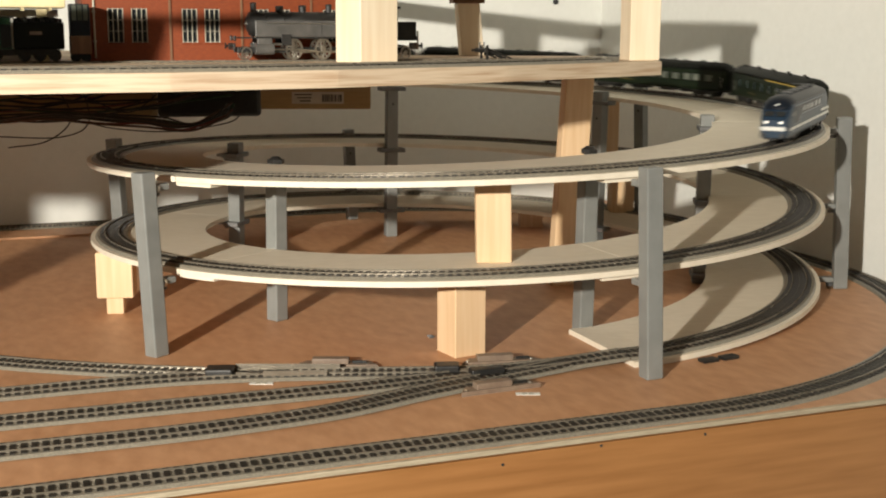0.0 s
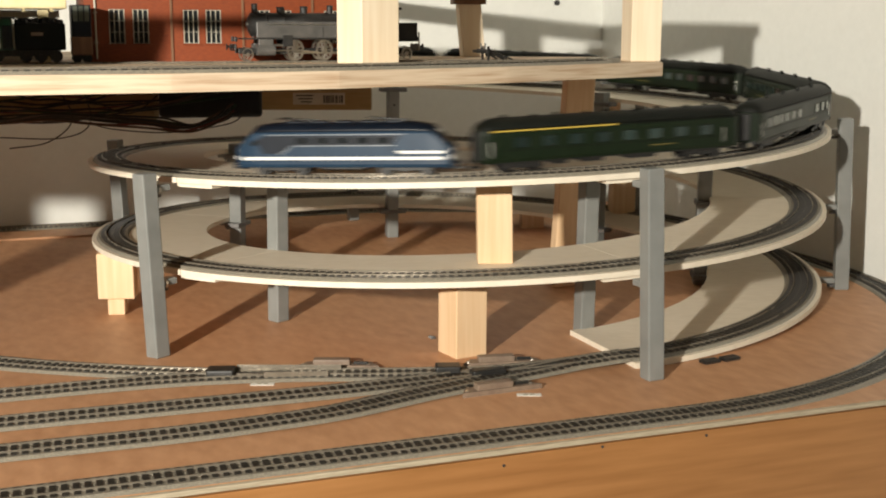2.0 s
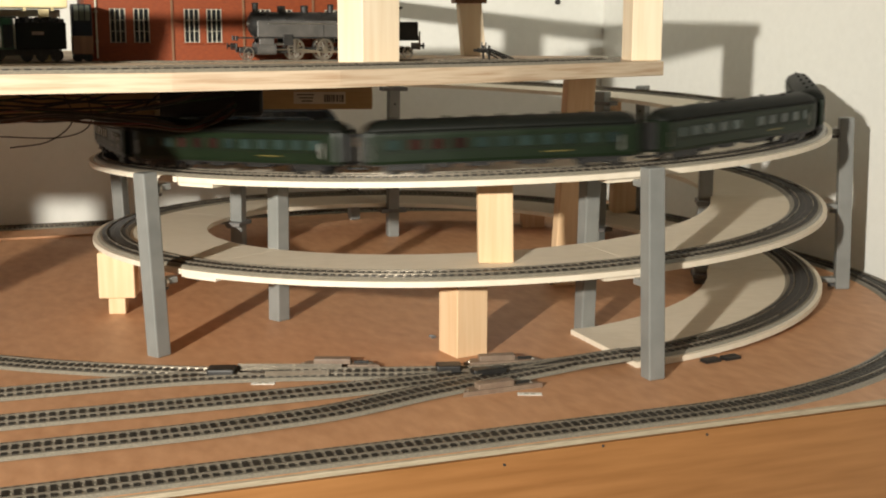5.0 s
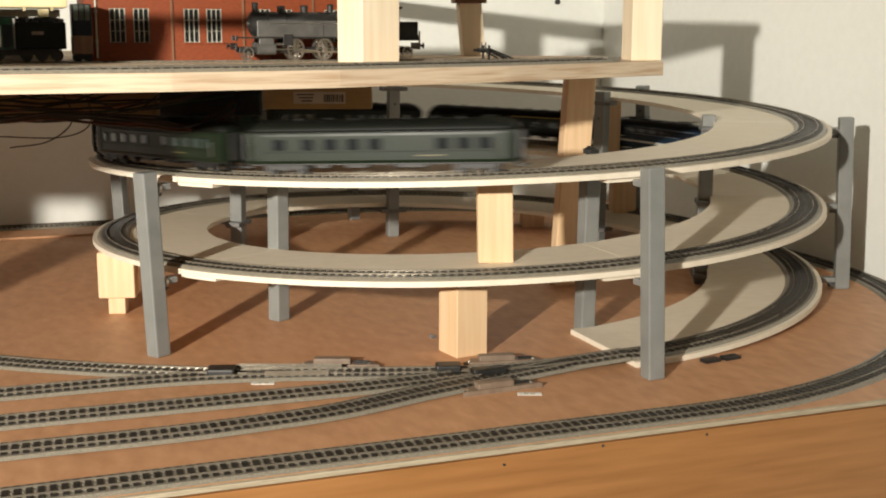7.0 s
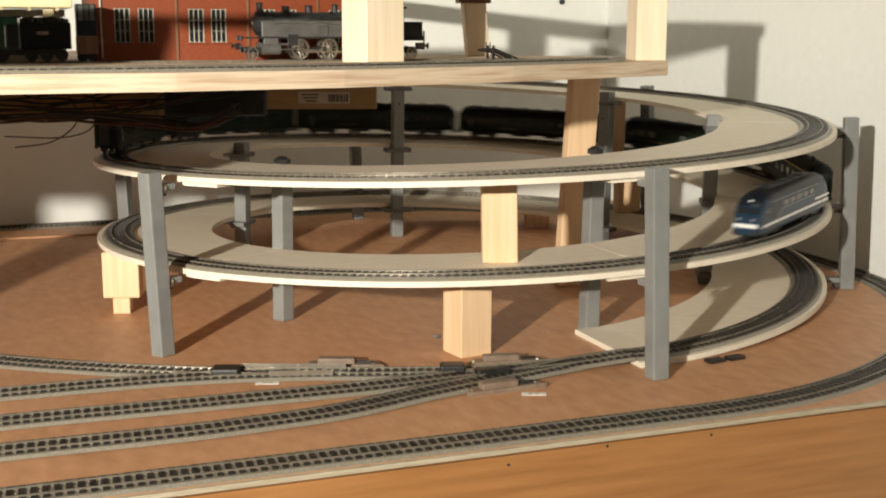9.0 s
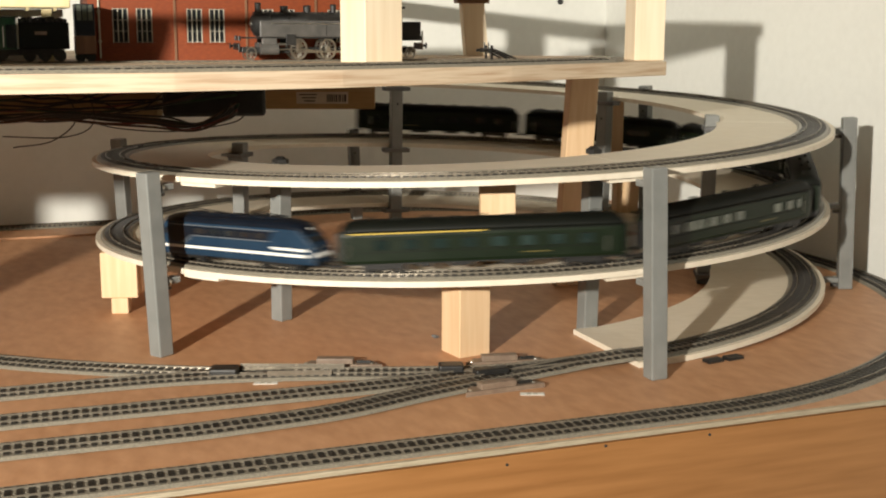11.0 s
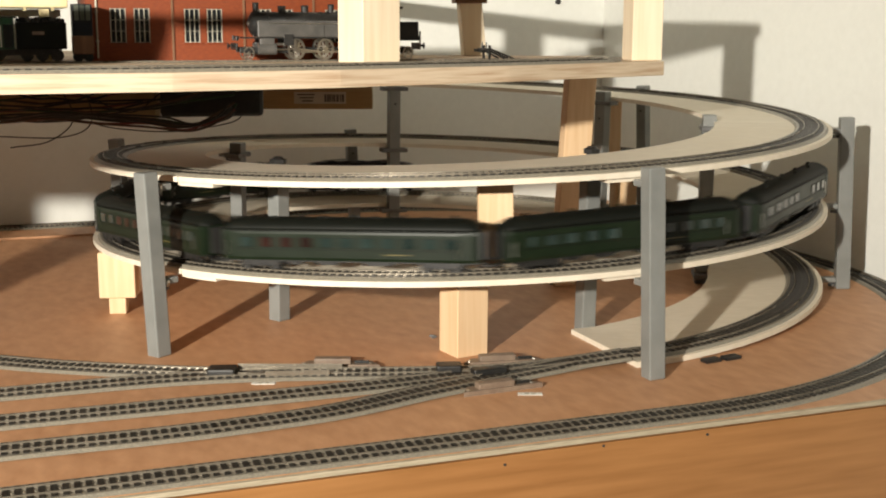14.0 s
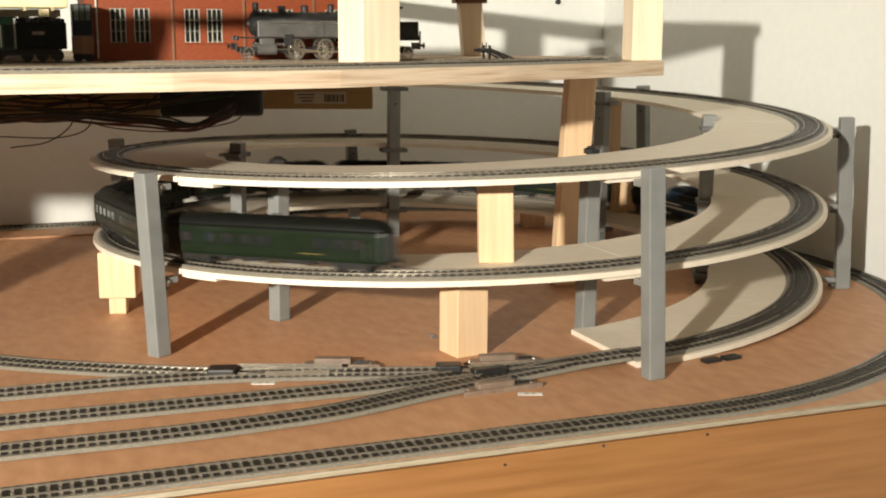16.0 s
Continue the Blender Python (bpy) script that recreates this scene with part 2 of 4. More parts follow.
strip = part("back_strip", boxed((0, 0, 0.0015), (1.0, 0.062, 0.003), 0, 0.0005), M_TABLE)
strip.matrix_basis = Matrix.Translation(on(-0.93, 0.505)) @ Matrix.Rotation(TILT, 4, "Z")
tagged(strip, "thin brown hardboard strip under the rear track", "board")

# ---- tracks ----
SLEEPER = bmesh.new()
box(SLEEPER, (0, 0, 0), (0.0046, 0.0278, 0.0028))
sleeper_mesh = bpy.data.meshes.new("sleeper")
SLEEPER.to_mesh(sleeper_mesh)
SLEEPER.free()
sleeper_mesh.materials.append(M_SLEEPER)
BED = [(-0.0192, 0), (0.0192, 0), (0.0170, 0.0028), (-0.0170, 0.0028)]


def rail_profile(u):
    return [(u - 0.0008, 0.0026), (u + 0.0008, 0.0026), (u + 0.0004, 0.0036), (u + 0.0005, 0.0050), (u - 0.0005, 0.0050), (u - 0.0004, 0.0036)]


def track(pts, label, loose=lambda q, i: True, low=0.0, pitch=0.0081, group="model railway tracks"):
    """Tinplate track along a path of base points: bed, two rails, sleepers, centre studs."""
    tr = thing("railway_track", Matrix(), label, "track", group)
    pts = [q + Vector((0, 0, low)) for q in pts]
    fine = resample(pts, 0.012)
    part("bed", sweep(bmesh.new(), fine, BED), M_BED, tr)
    for u in (-0.00825, 0.00825):
        part("rail", sweep(bmesh.new(), fine, rail_profile(u)), M_RAIL, tr, "bright tinplate rail")
    marks = resample(pts, pitch)
    studs = bmesh.new()
    verts, faces = [], []
    for i, q in enumerate(marks[:-1]):
        d = (marks[i + 1] - q).normalized()
        m = Matrix.Translation(q + Vector((0, 0, 0.0023))) @ d.to_track_quat("X", "Z").to_matrix().to_4x4()
        box(studs, (0.0040, 0, 0.0009), (0.0012, 0.0010, 0.0008), m=m)
        if loose(q, i):
            ob = new("sleeper", sleeper_mesh)
            ob.parent = tr
            ob.matrix_basis = m
        else:
            k = len(verts)
            for v in sleeper_mesh.vertices:
                verts.append(tuple(m @ v.co))
            faces += [tuple(k + j for j in f.vertices) for f in sleeper_mesh.polygons]
    part("contact_strip", studs, M_BED, tr, "strip of centre contact studs")
    if verts:
        me = bpy.data.meshes.new("sleepers")
        me.from_pydata(verts, [], faces)
        me.materials.append(M_SLEEPER)
        ob = new("sleepers", me)
        ob.parent = tr
        ob["kind"] = "stuff"
    return tr


BASE = Vector((0, 0, 0.0037))
spiral = [line(-13.75 + k * 0.02) - BASE for k in range(int((LEAVE + 0.6 + 13.77) / 0.02))]


def front_stretch(q, i):
    return q.y < -0.30 and q.x > -0.36


track(spiral, "grey tinplate track climbing round the wooden spiral", front_stretch)
# storage roads on the table, joining in the turnouts in front of the spiral
C_END = line(-13.75) - BASE
road = [C_END, Vector((0.105, -0.4255, 0.002)), Vector((0.04, -0.445, 0.0)), Vector((-0.04, -0.455, 0)), Vector((-0.165, -0.463, 0)), Vector((-0.268, -0.482, 0)), Vector((-0.399, -0.527, 0)), Vector((-0.56, -0.59, 0)), Vector((-0.80, -0.682, 0))]
track(smooth_line(road), "storage road leading from the spiral across the table", low=0.0006)
track(smooth_line([(-0.165, -0.463, 0), (-0.274, -0.457, 0), (-0.358, -0.446, 0), (-0.435, -0.430, 0), (-0.55, -0.395, 0), (-0.75, -0.31, 0)]), "storage road curving away behind the others", low=0.0002)
track(smooth_line([(0.06, -0.440, 0), (-0.03, -0.480, 0), (-0.106, -0.511, 0), (-0.248, -0.562, 0), (-0.371, -0.605, 0), (-0.56, -0.677, 0), (-0.80, -0.769, 0)]), "storage road branching from the turnouts", low=0.0010)
track(smooth_line([(0.115, -0.421, 0.001), (0.049, -0.463, 0), (-0.029, -0.517, 0), (-0.1, -0.571, 0), (-0.165, -0.605, 0), (-0.231, -0.634, 0), (-0.345, -0.675, 0), (-0.56, -0.757, 0), (-0.80, -0.849, 0)]), "storage road beside the outer loop", low=0.0014)
loop = [on(-0.95 + 0.02 * k, -0.600) for k in range(47)]
loop += [on(-0.004 + 0.515 * math.sin(a), -0.085 - 0.515 * math.cos(a)) for a in np.linspace(0, math.pi / 2, 40)]
loop += [on(-0.004 + 0.515 * math.cos(a), 0.065 + 0.515 * math.sin(a)) for a in np.linspace(0, math.pi / 2, 40)]
loop += [on(-0.004 - 0.02 * k, 0.580) for k in range(1, 70)]
track(loop, "outer loop track round the whole table", lambda q, i: q.y < -0.28)

# ---- spiral decks and posts ----
POSTS = [math.radians(a) for a in (-127.5, -66.0, -7.0, 51.0, 110.5, 165.0)]
R_IN, R_OUT, THICK = 0.324, 0.462, 0.0055


def deck(a, b, label):
    """One plywood section of the spiral between two angles."""
    n = max(2, int((b - a) / 0.05))
    bm = bmesh.new()
    rings = []
    for i in range(n + 1):
        th = a + (b - a) * i / n
        z = line(th).z - 0.0037
        rings.append([bm.verts.new((r * math.cos(th), r * math.sin(th), zz)) for r, zz in ((R_IN, z - THICK), (R_OUT, z - THICK), (R_OUT, z), (R_IN, z))])
    for p, q in zip(rings, rings[1:]):
        for j in range(4):
            bm.faces.new((p[j], p[(j + 1) % 4], q[(j + 1) % 4], q[j]))
    bm.faces.new(rings[0][::-1])
    bm.faces.new(rings[-1])
    ob = part("spiral_deck", bm, M_DECK)
    tagged(ob, label, "deck", "plywood sections of the spiral")


cuts = sorted({-13.75, LEAVE + 0.0} | {p + 2 * math.pi * k for p in POSTS for k in range(-3, 1) if -13.6 < p + 2 * math.pi * k < LEAVE - 0.1})
for a, b in zip(cuts, cuts[1:]):
    deck(a + 0.0012, b - 0.0012, "pale plywood deck section with tinplate track on it")
ramp = part("approach_deck", boxed((-0.30, 0, -THICK / 2), (0.60, 0.15, THICK)), M_DECK)
ramp.matrix_basis = Matrix.Translation(line(LEAVE) - BASE) @ Matrix.Rotation(TILT, 4, "Z")
tagged(ramp, "straight pale plywood deck leading to the spiral", "deck")


def splice(th):
    """Plywood plate under a joint between two deck sections."""
    bm = bmesh.new()
    rings = []
    for i in range(5):
        a = th - 0.02 + 0.11 * i / 4
        z = line_z(a) - 0.0037 - THICK
        rings.append([bm.verts.new((r * math.cos(a), r * math.sin(a), zz)) for r, zz in ((0.345, z - 0.0045), (0.456, z - 0.0045), (0.456, z - 0.0002), (0.345, z - 0.0002))])
    for p, q in zip(rings, rings[1:]):
        for j in range(4):
            bm.faces.new((p[j], p[(j + 1) % 4], q[(j + 1) % 4], q[j]))
    bm.faces.new(rings[0][::-1])
    bm.faces.new(rings[-1])
    tagged(part("splice_plate", bm, M_DECK), "pale plywood plate joining two deck sections", "plate", "splice plates under the spiral")


for a in (-127.2, -71.0, -6.0):
    for turn in (0, 1):
        splice(math.radians(a) - turn * 2 * math.pi)


def post(r, th, inner, lean, capped=False):
    """Square grey tube on the table with a bracket under each deck that passes."""
    levels = [th + 2 * math.pi * k for k in (-2, -1, 0) if -13.7 < th + 2 * math.pi * k < LEAVE]
    top = line_z(max(levels)) + (-0.0095 if capped else 0.004)
    ob = thing("support_post", Matrix.Translation((r * math.cos(th), r * math.sin(th), 0)) @ Matrix.Rotation(lean, 4, "Y") @ Matrix.Rotation(th, 4, "Z"),
               "square grey support post inside the spiral" if inner else "square grey support post outside the spiral", "post", "spiral support posts")
    part("tube", boxed((0, 0, top / 2), (0.0172, 0.0172, top), 0, 0.0014), M_GREY, ob)
    if capped:
        bm = rod(bmesh.new(), (0, 0, top - 0.002), (0, 0, top + 0.0085), 0.0052, 14)
        rod(bm, (0, 0, top + 0.0060), (0, 0, top + 0.0105), 0.0095, 6)
        rod(bm, (0, 0, top + 0.0105), (0, 0, top + 0.0135), 0.0072, 14, 0.0040)
        part("end_nut", bm, M_BLACK, ob, "dark domed nut on the post")
    s = 1 if inner else -1
    part("slot", boxed((-0.0086, 0, top - 0.04), (0.0006, 0.003, 0.003)), M_INK, ob)
    for lv in levels:
        z = line_z(lv) - 0.0037 - THICK
        if z < 0.012:
            continue
        br = part("bracket", boxed((s * 0.0172, 0, z - 0.0035), (0.018, 0.012, 0.0065), 0, 0.001), M_GREY, ob)
        if inner:
            part("clamp_plate", boxed((0, 0, z - 0.0038), (0.0215, 0.040, 0.0060), 0, 0.0008), M_GREY_DARK, br, "dark clamp plate across the post")
        part("bolt", rod(bmesh.new(), (s * 0.013, 0.0, z - 0.012), (s * 0.013, 0.0, z - 0.0085), 0.0045, 6), M_GREY_DARK, br)
        part("washer", rod(bmesh.new(), (s * 0.0098, 0.004, z - 0.004), (s * 0.0125, 0.004, z - 0.004), 0.005, 12), M_STEEL, br)


for a in (-127.2, -68.0, -6.9, 52.0, 111.0, 165.0):
    post(0.493 if abs(a) < 10 else 0.4955, math.radians(a), False, -0.036)
for a in (-129.4, -64.0, -6.0, 48.0, 109.0, 165.0):
    post(0.3165, math.radians(a), True, 0.012, a in (-129.4, -64.0))


def timber(name, base, top, w, d, rz, label, mat=M_PINE):
    """A squared timber between two heights, which may lean."""
    b, t = Vector(base), Vector(top)
    bm = bmesh.new()
    box(bm, (0, 0, 0.5), (w, d, 1.0))
    for v in bm.verts:
        q = Matrix.Rotation(rz, 3, "Z") @ Vector((v.co.x, v.co.y, 0))
        v.co = q + b.lerp(t, v.co.z) - b
    bmesh.ops.bevel(bm, geom=list(bm.edges), offset=0.0008, segments=1, affect="EDGES")
    ob = part(name, bm, mat)
    ob.matrix_basis = Matrix.Translation(b)
    return tagged(ob, label, "timber", "wooden support blocks")


def under(th):
    return line_z(th) - 0.0037 - THICK


tau = 2 * math.pi
timber("support_block", (0.006, -0.375, 0), (0.006, -0.375, under(-1.55 - tau)), 0.036, 0.036, 0.55, "pale pine block standing under the middle spiral deck")
timber("support_block", (0.038, -0.372, line_z(-1.47 - tau) - 0.0037), (0.036, -0.372, under(-1.47)), 0.035, 0.022, 0.06, "pale pine block between two spiral decks")
timber("foot_block", (-0.391, -0.214, 0), (-0.391, -0.214, 0.0185), 0.019, 0.02, 0.1, "small pine foot under a support block")
timber("support_block", (-0.391, -0.210, 0.0185), (-0.391, -0.210, under(-2.648 - tau)), 0.041, 0.026, 0.08, "short pine block on a smaller foot")
timber("support_block", (0.123, 0.400, 0), (0.123, 0.400, under(1.27 - 2 * tau)), 0.037, 0.03, 0.1, "short pine block under the lowest deck")
timber("support_block", (0.262, 0.335, line_z(0.907 - 2 * tau) - 0.0037), (0.262, 0.335, under(0.907 - tau)), 0.036, 0.03, 0.15, "pine block wedged between lower decks")
timber("support_block", (0.235, 0.335, line_z(0.96 - tau) - 0.0037), (0.235, 0.335, under(0.96)), 0.036, 0.025, 0.15, "pine block wedged between upper decks")
timber("platform_prop", (0.1375, -0.050, 0), (0.1505, -0.06, 0.2752), 0.037, 0.018, 0.3, "leaning pine prop holding up the wooden platform")

# ---- platform ----
PZ, PT = 0.290, 0.0150
# Left end is unseen; its forward step is added to shade the spiral deck.
front_edge = [(-0.95, -0.77), (-0.60, -0.722), (-0.47, -0.755), (-0.393, -0.795), (-0.395, -0.664), (-0.346, -0.644), (-0.228, -0.596), (-0.101, -0.524), (0.048, -0.407), (0.222, -0.242)]
# The unseen back-left extension is added to darken the deck beneath.
outline = front_edge + [(0.185, -0.03), (-0.07, -0.03), (-0.16, 0.27), (-0.30, 0.23), (-0.95, -0.01)]
platform = thing("platform", Matrix(), "thick pale pine board carrying the upper station tracks", "platform")
bm = prism(bmesh.new(), outline, PZ - PT, PZ)
bmesh.ops.bevel(bm, geom=list(bm.edges), offset=0.0008, segments=1, affect="EDGES")
part("board", bm, M_PINE_EDGE, platform)
mid = smooth_line([Vector((x - 0.012, y + 0.024, PZ)) for x, y in [(-0.95, -0.885), (-0.60, -0.747)] + front_edge[5:-1]] + [Vector((0.150, -0.272, PZ))])
track(mid, "track along the front edge of the wooden platform", lambda q, i: q.x > -0.5)
track([on(-0.70 + 0.02 * k, -0.212, PZ) for k in range(36)], "siding on the wooden platform with a parked engine", lambda q, i: False, low=-0.0036)
timber("deck_post", (-0.092, -0.318, PZ), (-0.092, -0.318, 0.3800), 0.047, 0.043, 0.71, "thick pale pine post standing on the platform", M_PINE_PALE)
timber("deck_post", (0.2035, -0.200, PZ), (0.2035, -0.200, 0.3800), 0.034, 0.040, 0.15, "pale pine post at the end of the platform", M_PINE_PALE)
timber("deck_post", (0.018, -0.045, PZ), (0.012, -0.045, 0.354), 0.028, 0.022, 0.2, "pale pine post behind the buffer stop", M_PINE_PALE)
# Hidden post, set and sized by its shadow strip on the back wall.
timber("deck_post", (-0.099, -0.052, PZ), (-0.099, -0.052, 0.4150), 0.042, 0.030, 0.25, "pine post hidden behind the thick one, inferred from its shadow", M_PINE_PALE)
timber("deck_beam", (0.012, -0.045, 0.354), (0.012, -0.045, 0.3800), 0.040, 0.026, 0.2, "dark brown beam resting on a pine post", M_BROWN_WOOD)

# ---- trains ----


def loft(bm, sections):
    """Skins closed cross-sections with equal point counts, capped at both ends."""
    rings = [[bm.verts.new(q) for q in s] for s in sections]
    k = len(rings[0])
    for a, b in zip(rings, rings[1:]):
        for j in range(k):
            bm.faces.new((a[j], a[(j + 1) % k], b[(j + 1) % k], b[j]))
    bm.faces.new(rings[0][::-1])
    bm.faces.new(rings[-1])
    return bm


def wheel(parent, x, y, z, r, w=0.003, mat=None):
    bm = rod(bmesh.new(), (x, y - w / 2, z), (x, y + w / 2, z), r, 18)
    rod(bm, (x, y - w * 0.8, z), (x, y + w * 0.8, z), r * 0.35, 10)
    return part("wheel", bm, mat or M_BLACK, parent)


def bogie(parent, x, span=0.030, r=0.0052):
    bm = bmesh.new()
    for s in (-1, 1):
        box(bm, (x, s * 0.0105, 0.0068), (span + 0.012, 0.002, 0.0042), bevel=0.0004)
        for k in (-1, 1):
            box(bm, (x + k * span / 2, s * 0.0115, 0.0062), (0.005, 0.002, 0.005))
        box(bm, (x, s * 0.0115, 0.0058), (0.010, 0.002, 0.0036))
    box(bm, (x, 0, 0.0085), (0.012, 0.020, 0.003))
    b = part("bogie", bm, M_BLACK, parent)
    for k in (-1, 1):
        for s in (-1, 1):
            wheel(b, x + k * span / 2, s * 0.0078, r, r)
    return b


def couplings(parent, half, z=0.0095):
    for e in (-1, 1):
        bm = bmesh.new()
        for s in (-1, 1):
            rod(bm, (e * half, s * 0.010, z + 0.001), (e * (half + 0.0045), s * 0.010, z + 0.001), 0.0011, 8)
            rod(bm, (e * (half + 0.004), s * 0.010, z + 0.001), (e * (half + 0.005), s * 0.010, z + 0.001), 0.0026, 10)
        part("buffers", bm, M_BLACK, parent)
        part("coupling", boxed((e * (half + 0.004), 0, 0.0065), (0.012, 0.004, 0.0022), 0, 0.0004), M_BLACK, parent)


def coach(length, windows, label, yellow=False, doors=(-0.455, 0.455), vents=9, pane=None, seats=()):
    """Express coach: body, arched roof, panes on both sides, bogies, underfloor boxes."""
    half, w = length / 2, 0.0150
    ob = thing("coach", Matrix(), label, "railway coach", "coaches of the train")
    prof = [(-w + 0.001, 0.0105), (w - 0.001, 0.0105), (w, 0.0135), (w, 0.0365), (w - 0.0008, 0.0405), (-w + 0.0008, 0.0405), (-w, 0.0365), (-w, 0.0135)]
    secs = []
    for x, k in ((-half, 0.86), (-half + 0.004, 0.97), (-half + 0.010, 1.0), (half - 0.010, 1.0), (half - 0.004, 0.97), (half, 0.86)):
        secs.append([Vector((x, y * k, z)) for y, z in prof])
    body = part("body", loft(bmesh.new(), secs), M_GREEN, ob)
    arc = [(math.cos(a), math.sin(a)) for a in np.linspace(0, math.pi, 13)]
    secs = []
    for x, k, h in ((-half - 0.0005, 0.80, 0.35), (-half + 0.004, 0.95, 0.75), (-half + 0.012, 1.0, 1.0), (half - 0.012, 1.0, 1.0), (half - 0.004, 0.95, 0.75), (half + 0.0005, 0.80, 0.35)):
        secs.append([Vector((x, c * (w + 0.0004) * k, 0.0404 + s * 0.0108 * h)) for c, s in arc])
    roof = part("roof", loft(bmesh.new(), secs), M_GREEN_ROOF, ob, "dark arched roof", True)
    for i in range(vents):
        x = -half * 0.8 + length * 0.8 * i / max(vents - 1, 1)
        part("vent", boxed((x, 0.004 if i % 2 else -0.004, 0.0515), (0.005, 0.003, 0.0028), 0, 0.0005), M_GREEN_ROOF, roof)
    for s in (-1, 1):
        for i, (u, ww) in enumerate(windows):
            x = u * length
            fr = part("window", boxed((x, s * (w + 0.0002), 0.0285), (ww + 0.0014, 0.0010, 0.0106), 0, 0.0003), M_GREEN_ROOF, body)
            part("pane", boxed((x, s * (w + 0.0006), 0.0285), (ww, 0.0008, 0.0092), 0, 0.0002), M_PANE_RED if i in seats else pane or M_PANE_TEAL, fr)
        for u in doors:
            part("door", boxed((u * length, s * (w + 0.0001), 0.0262), (0.009, 0.0008, 0.0235), 0, 0.0003), M_GREEN, body)
            part("handrail", rod(bmesh.new(), (u * length + 0.006, s * (w + 0.001), 0.016), (u * length + 0.006, s * (w + 0.001), 0.030), 0.0004, 6), M_STEEL, body)
        part("gutter", boxed((0, s * (w + 0.0003), 0.0396), (length - 0.012, 0.0010, 0.0010)), M_GREEN_ROOF, body)
        if yellow:
            part("class_line", boxed((length * 0.235, s * (w + 0.0006), 0.0396), (length * 0.47, 0.0010, 0.0013)), M_YELLOW, body, "yellow first-class line")
        part("waist_line", boxed((0, s * (w + 0.0001), 0.0215), (length - 0.014, 0.0006, 0.0006)), M_GREEN_ROOF, body)
        part("lettering", boxed((-0.05, s * (w + 0.0002), 0.0175), (0.026, 0.0005, 0.0010)), M_OCHRE, body)
    for x, sx in ((-0.03, 0.030), (0.022, 0.022), (0.056, 0.014)):
        part("underfloor_box", boxed((x, 0, 0.0080), (sx, 0.020, 0.0050), 0, 0.0006), M_BLACK, ob)
    part("sole_bar", boxed((0, 0, 0.0100), (length - 0.008, 0.026, 0.0016)), M_BLACK, ob)
    for s in (-1, 1):
        bogie(ob, s * length * 0.355)
        part("gangway", boxed((s * (half + 0.0025), 0, 0.026), (0.006, 0.012, 0.027), 0, 0.001), M_BLACK, ob)
    couplings(ob, half)
    return ob


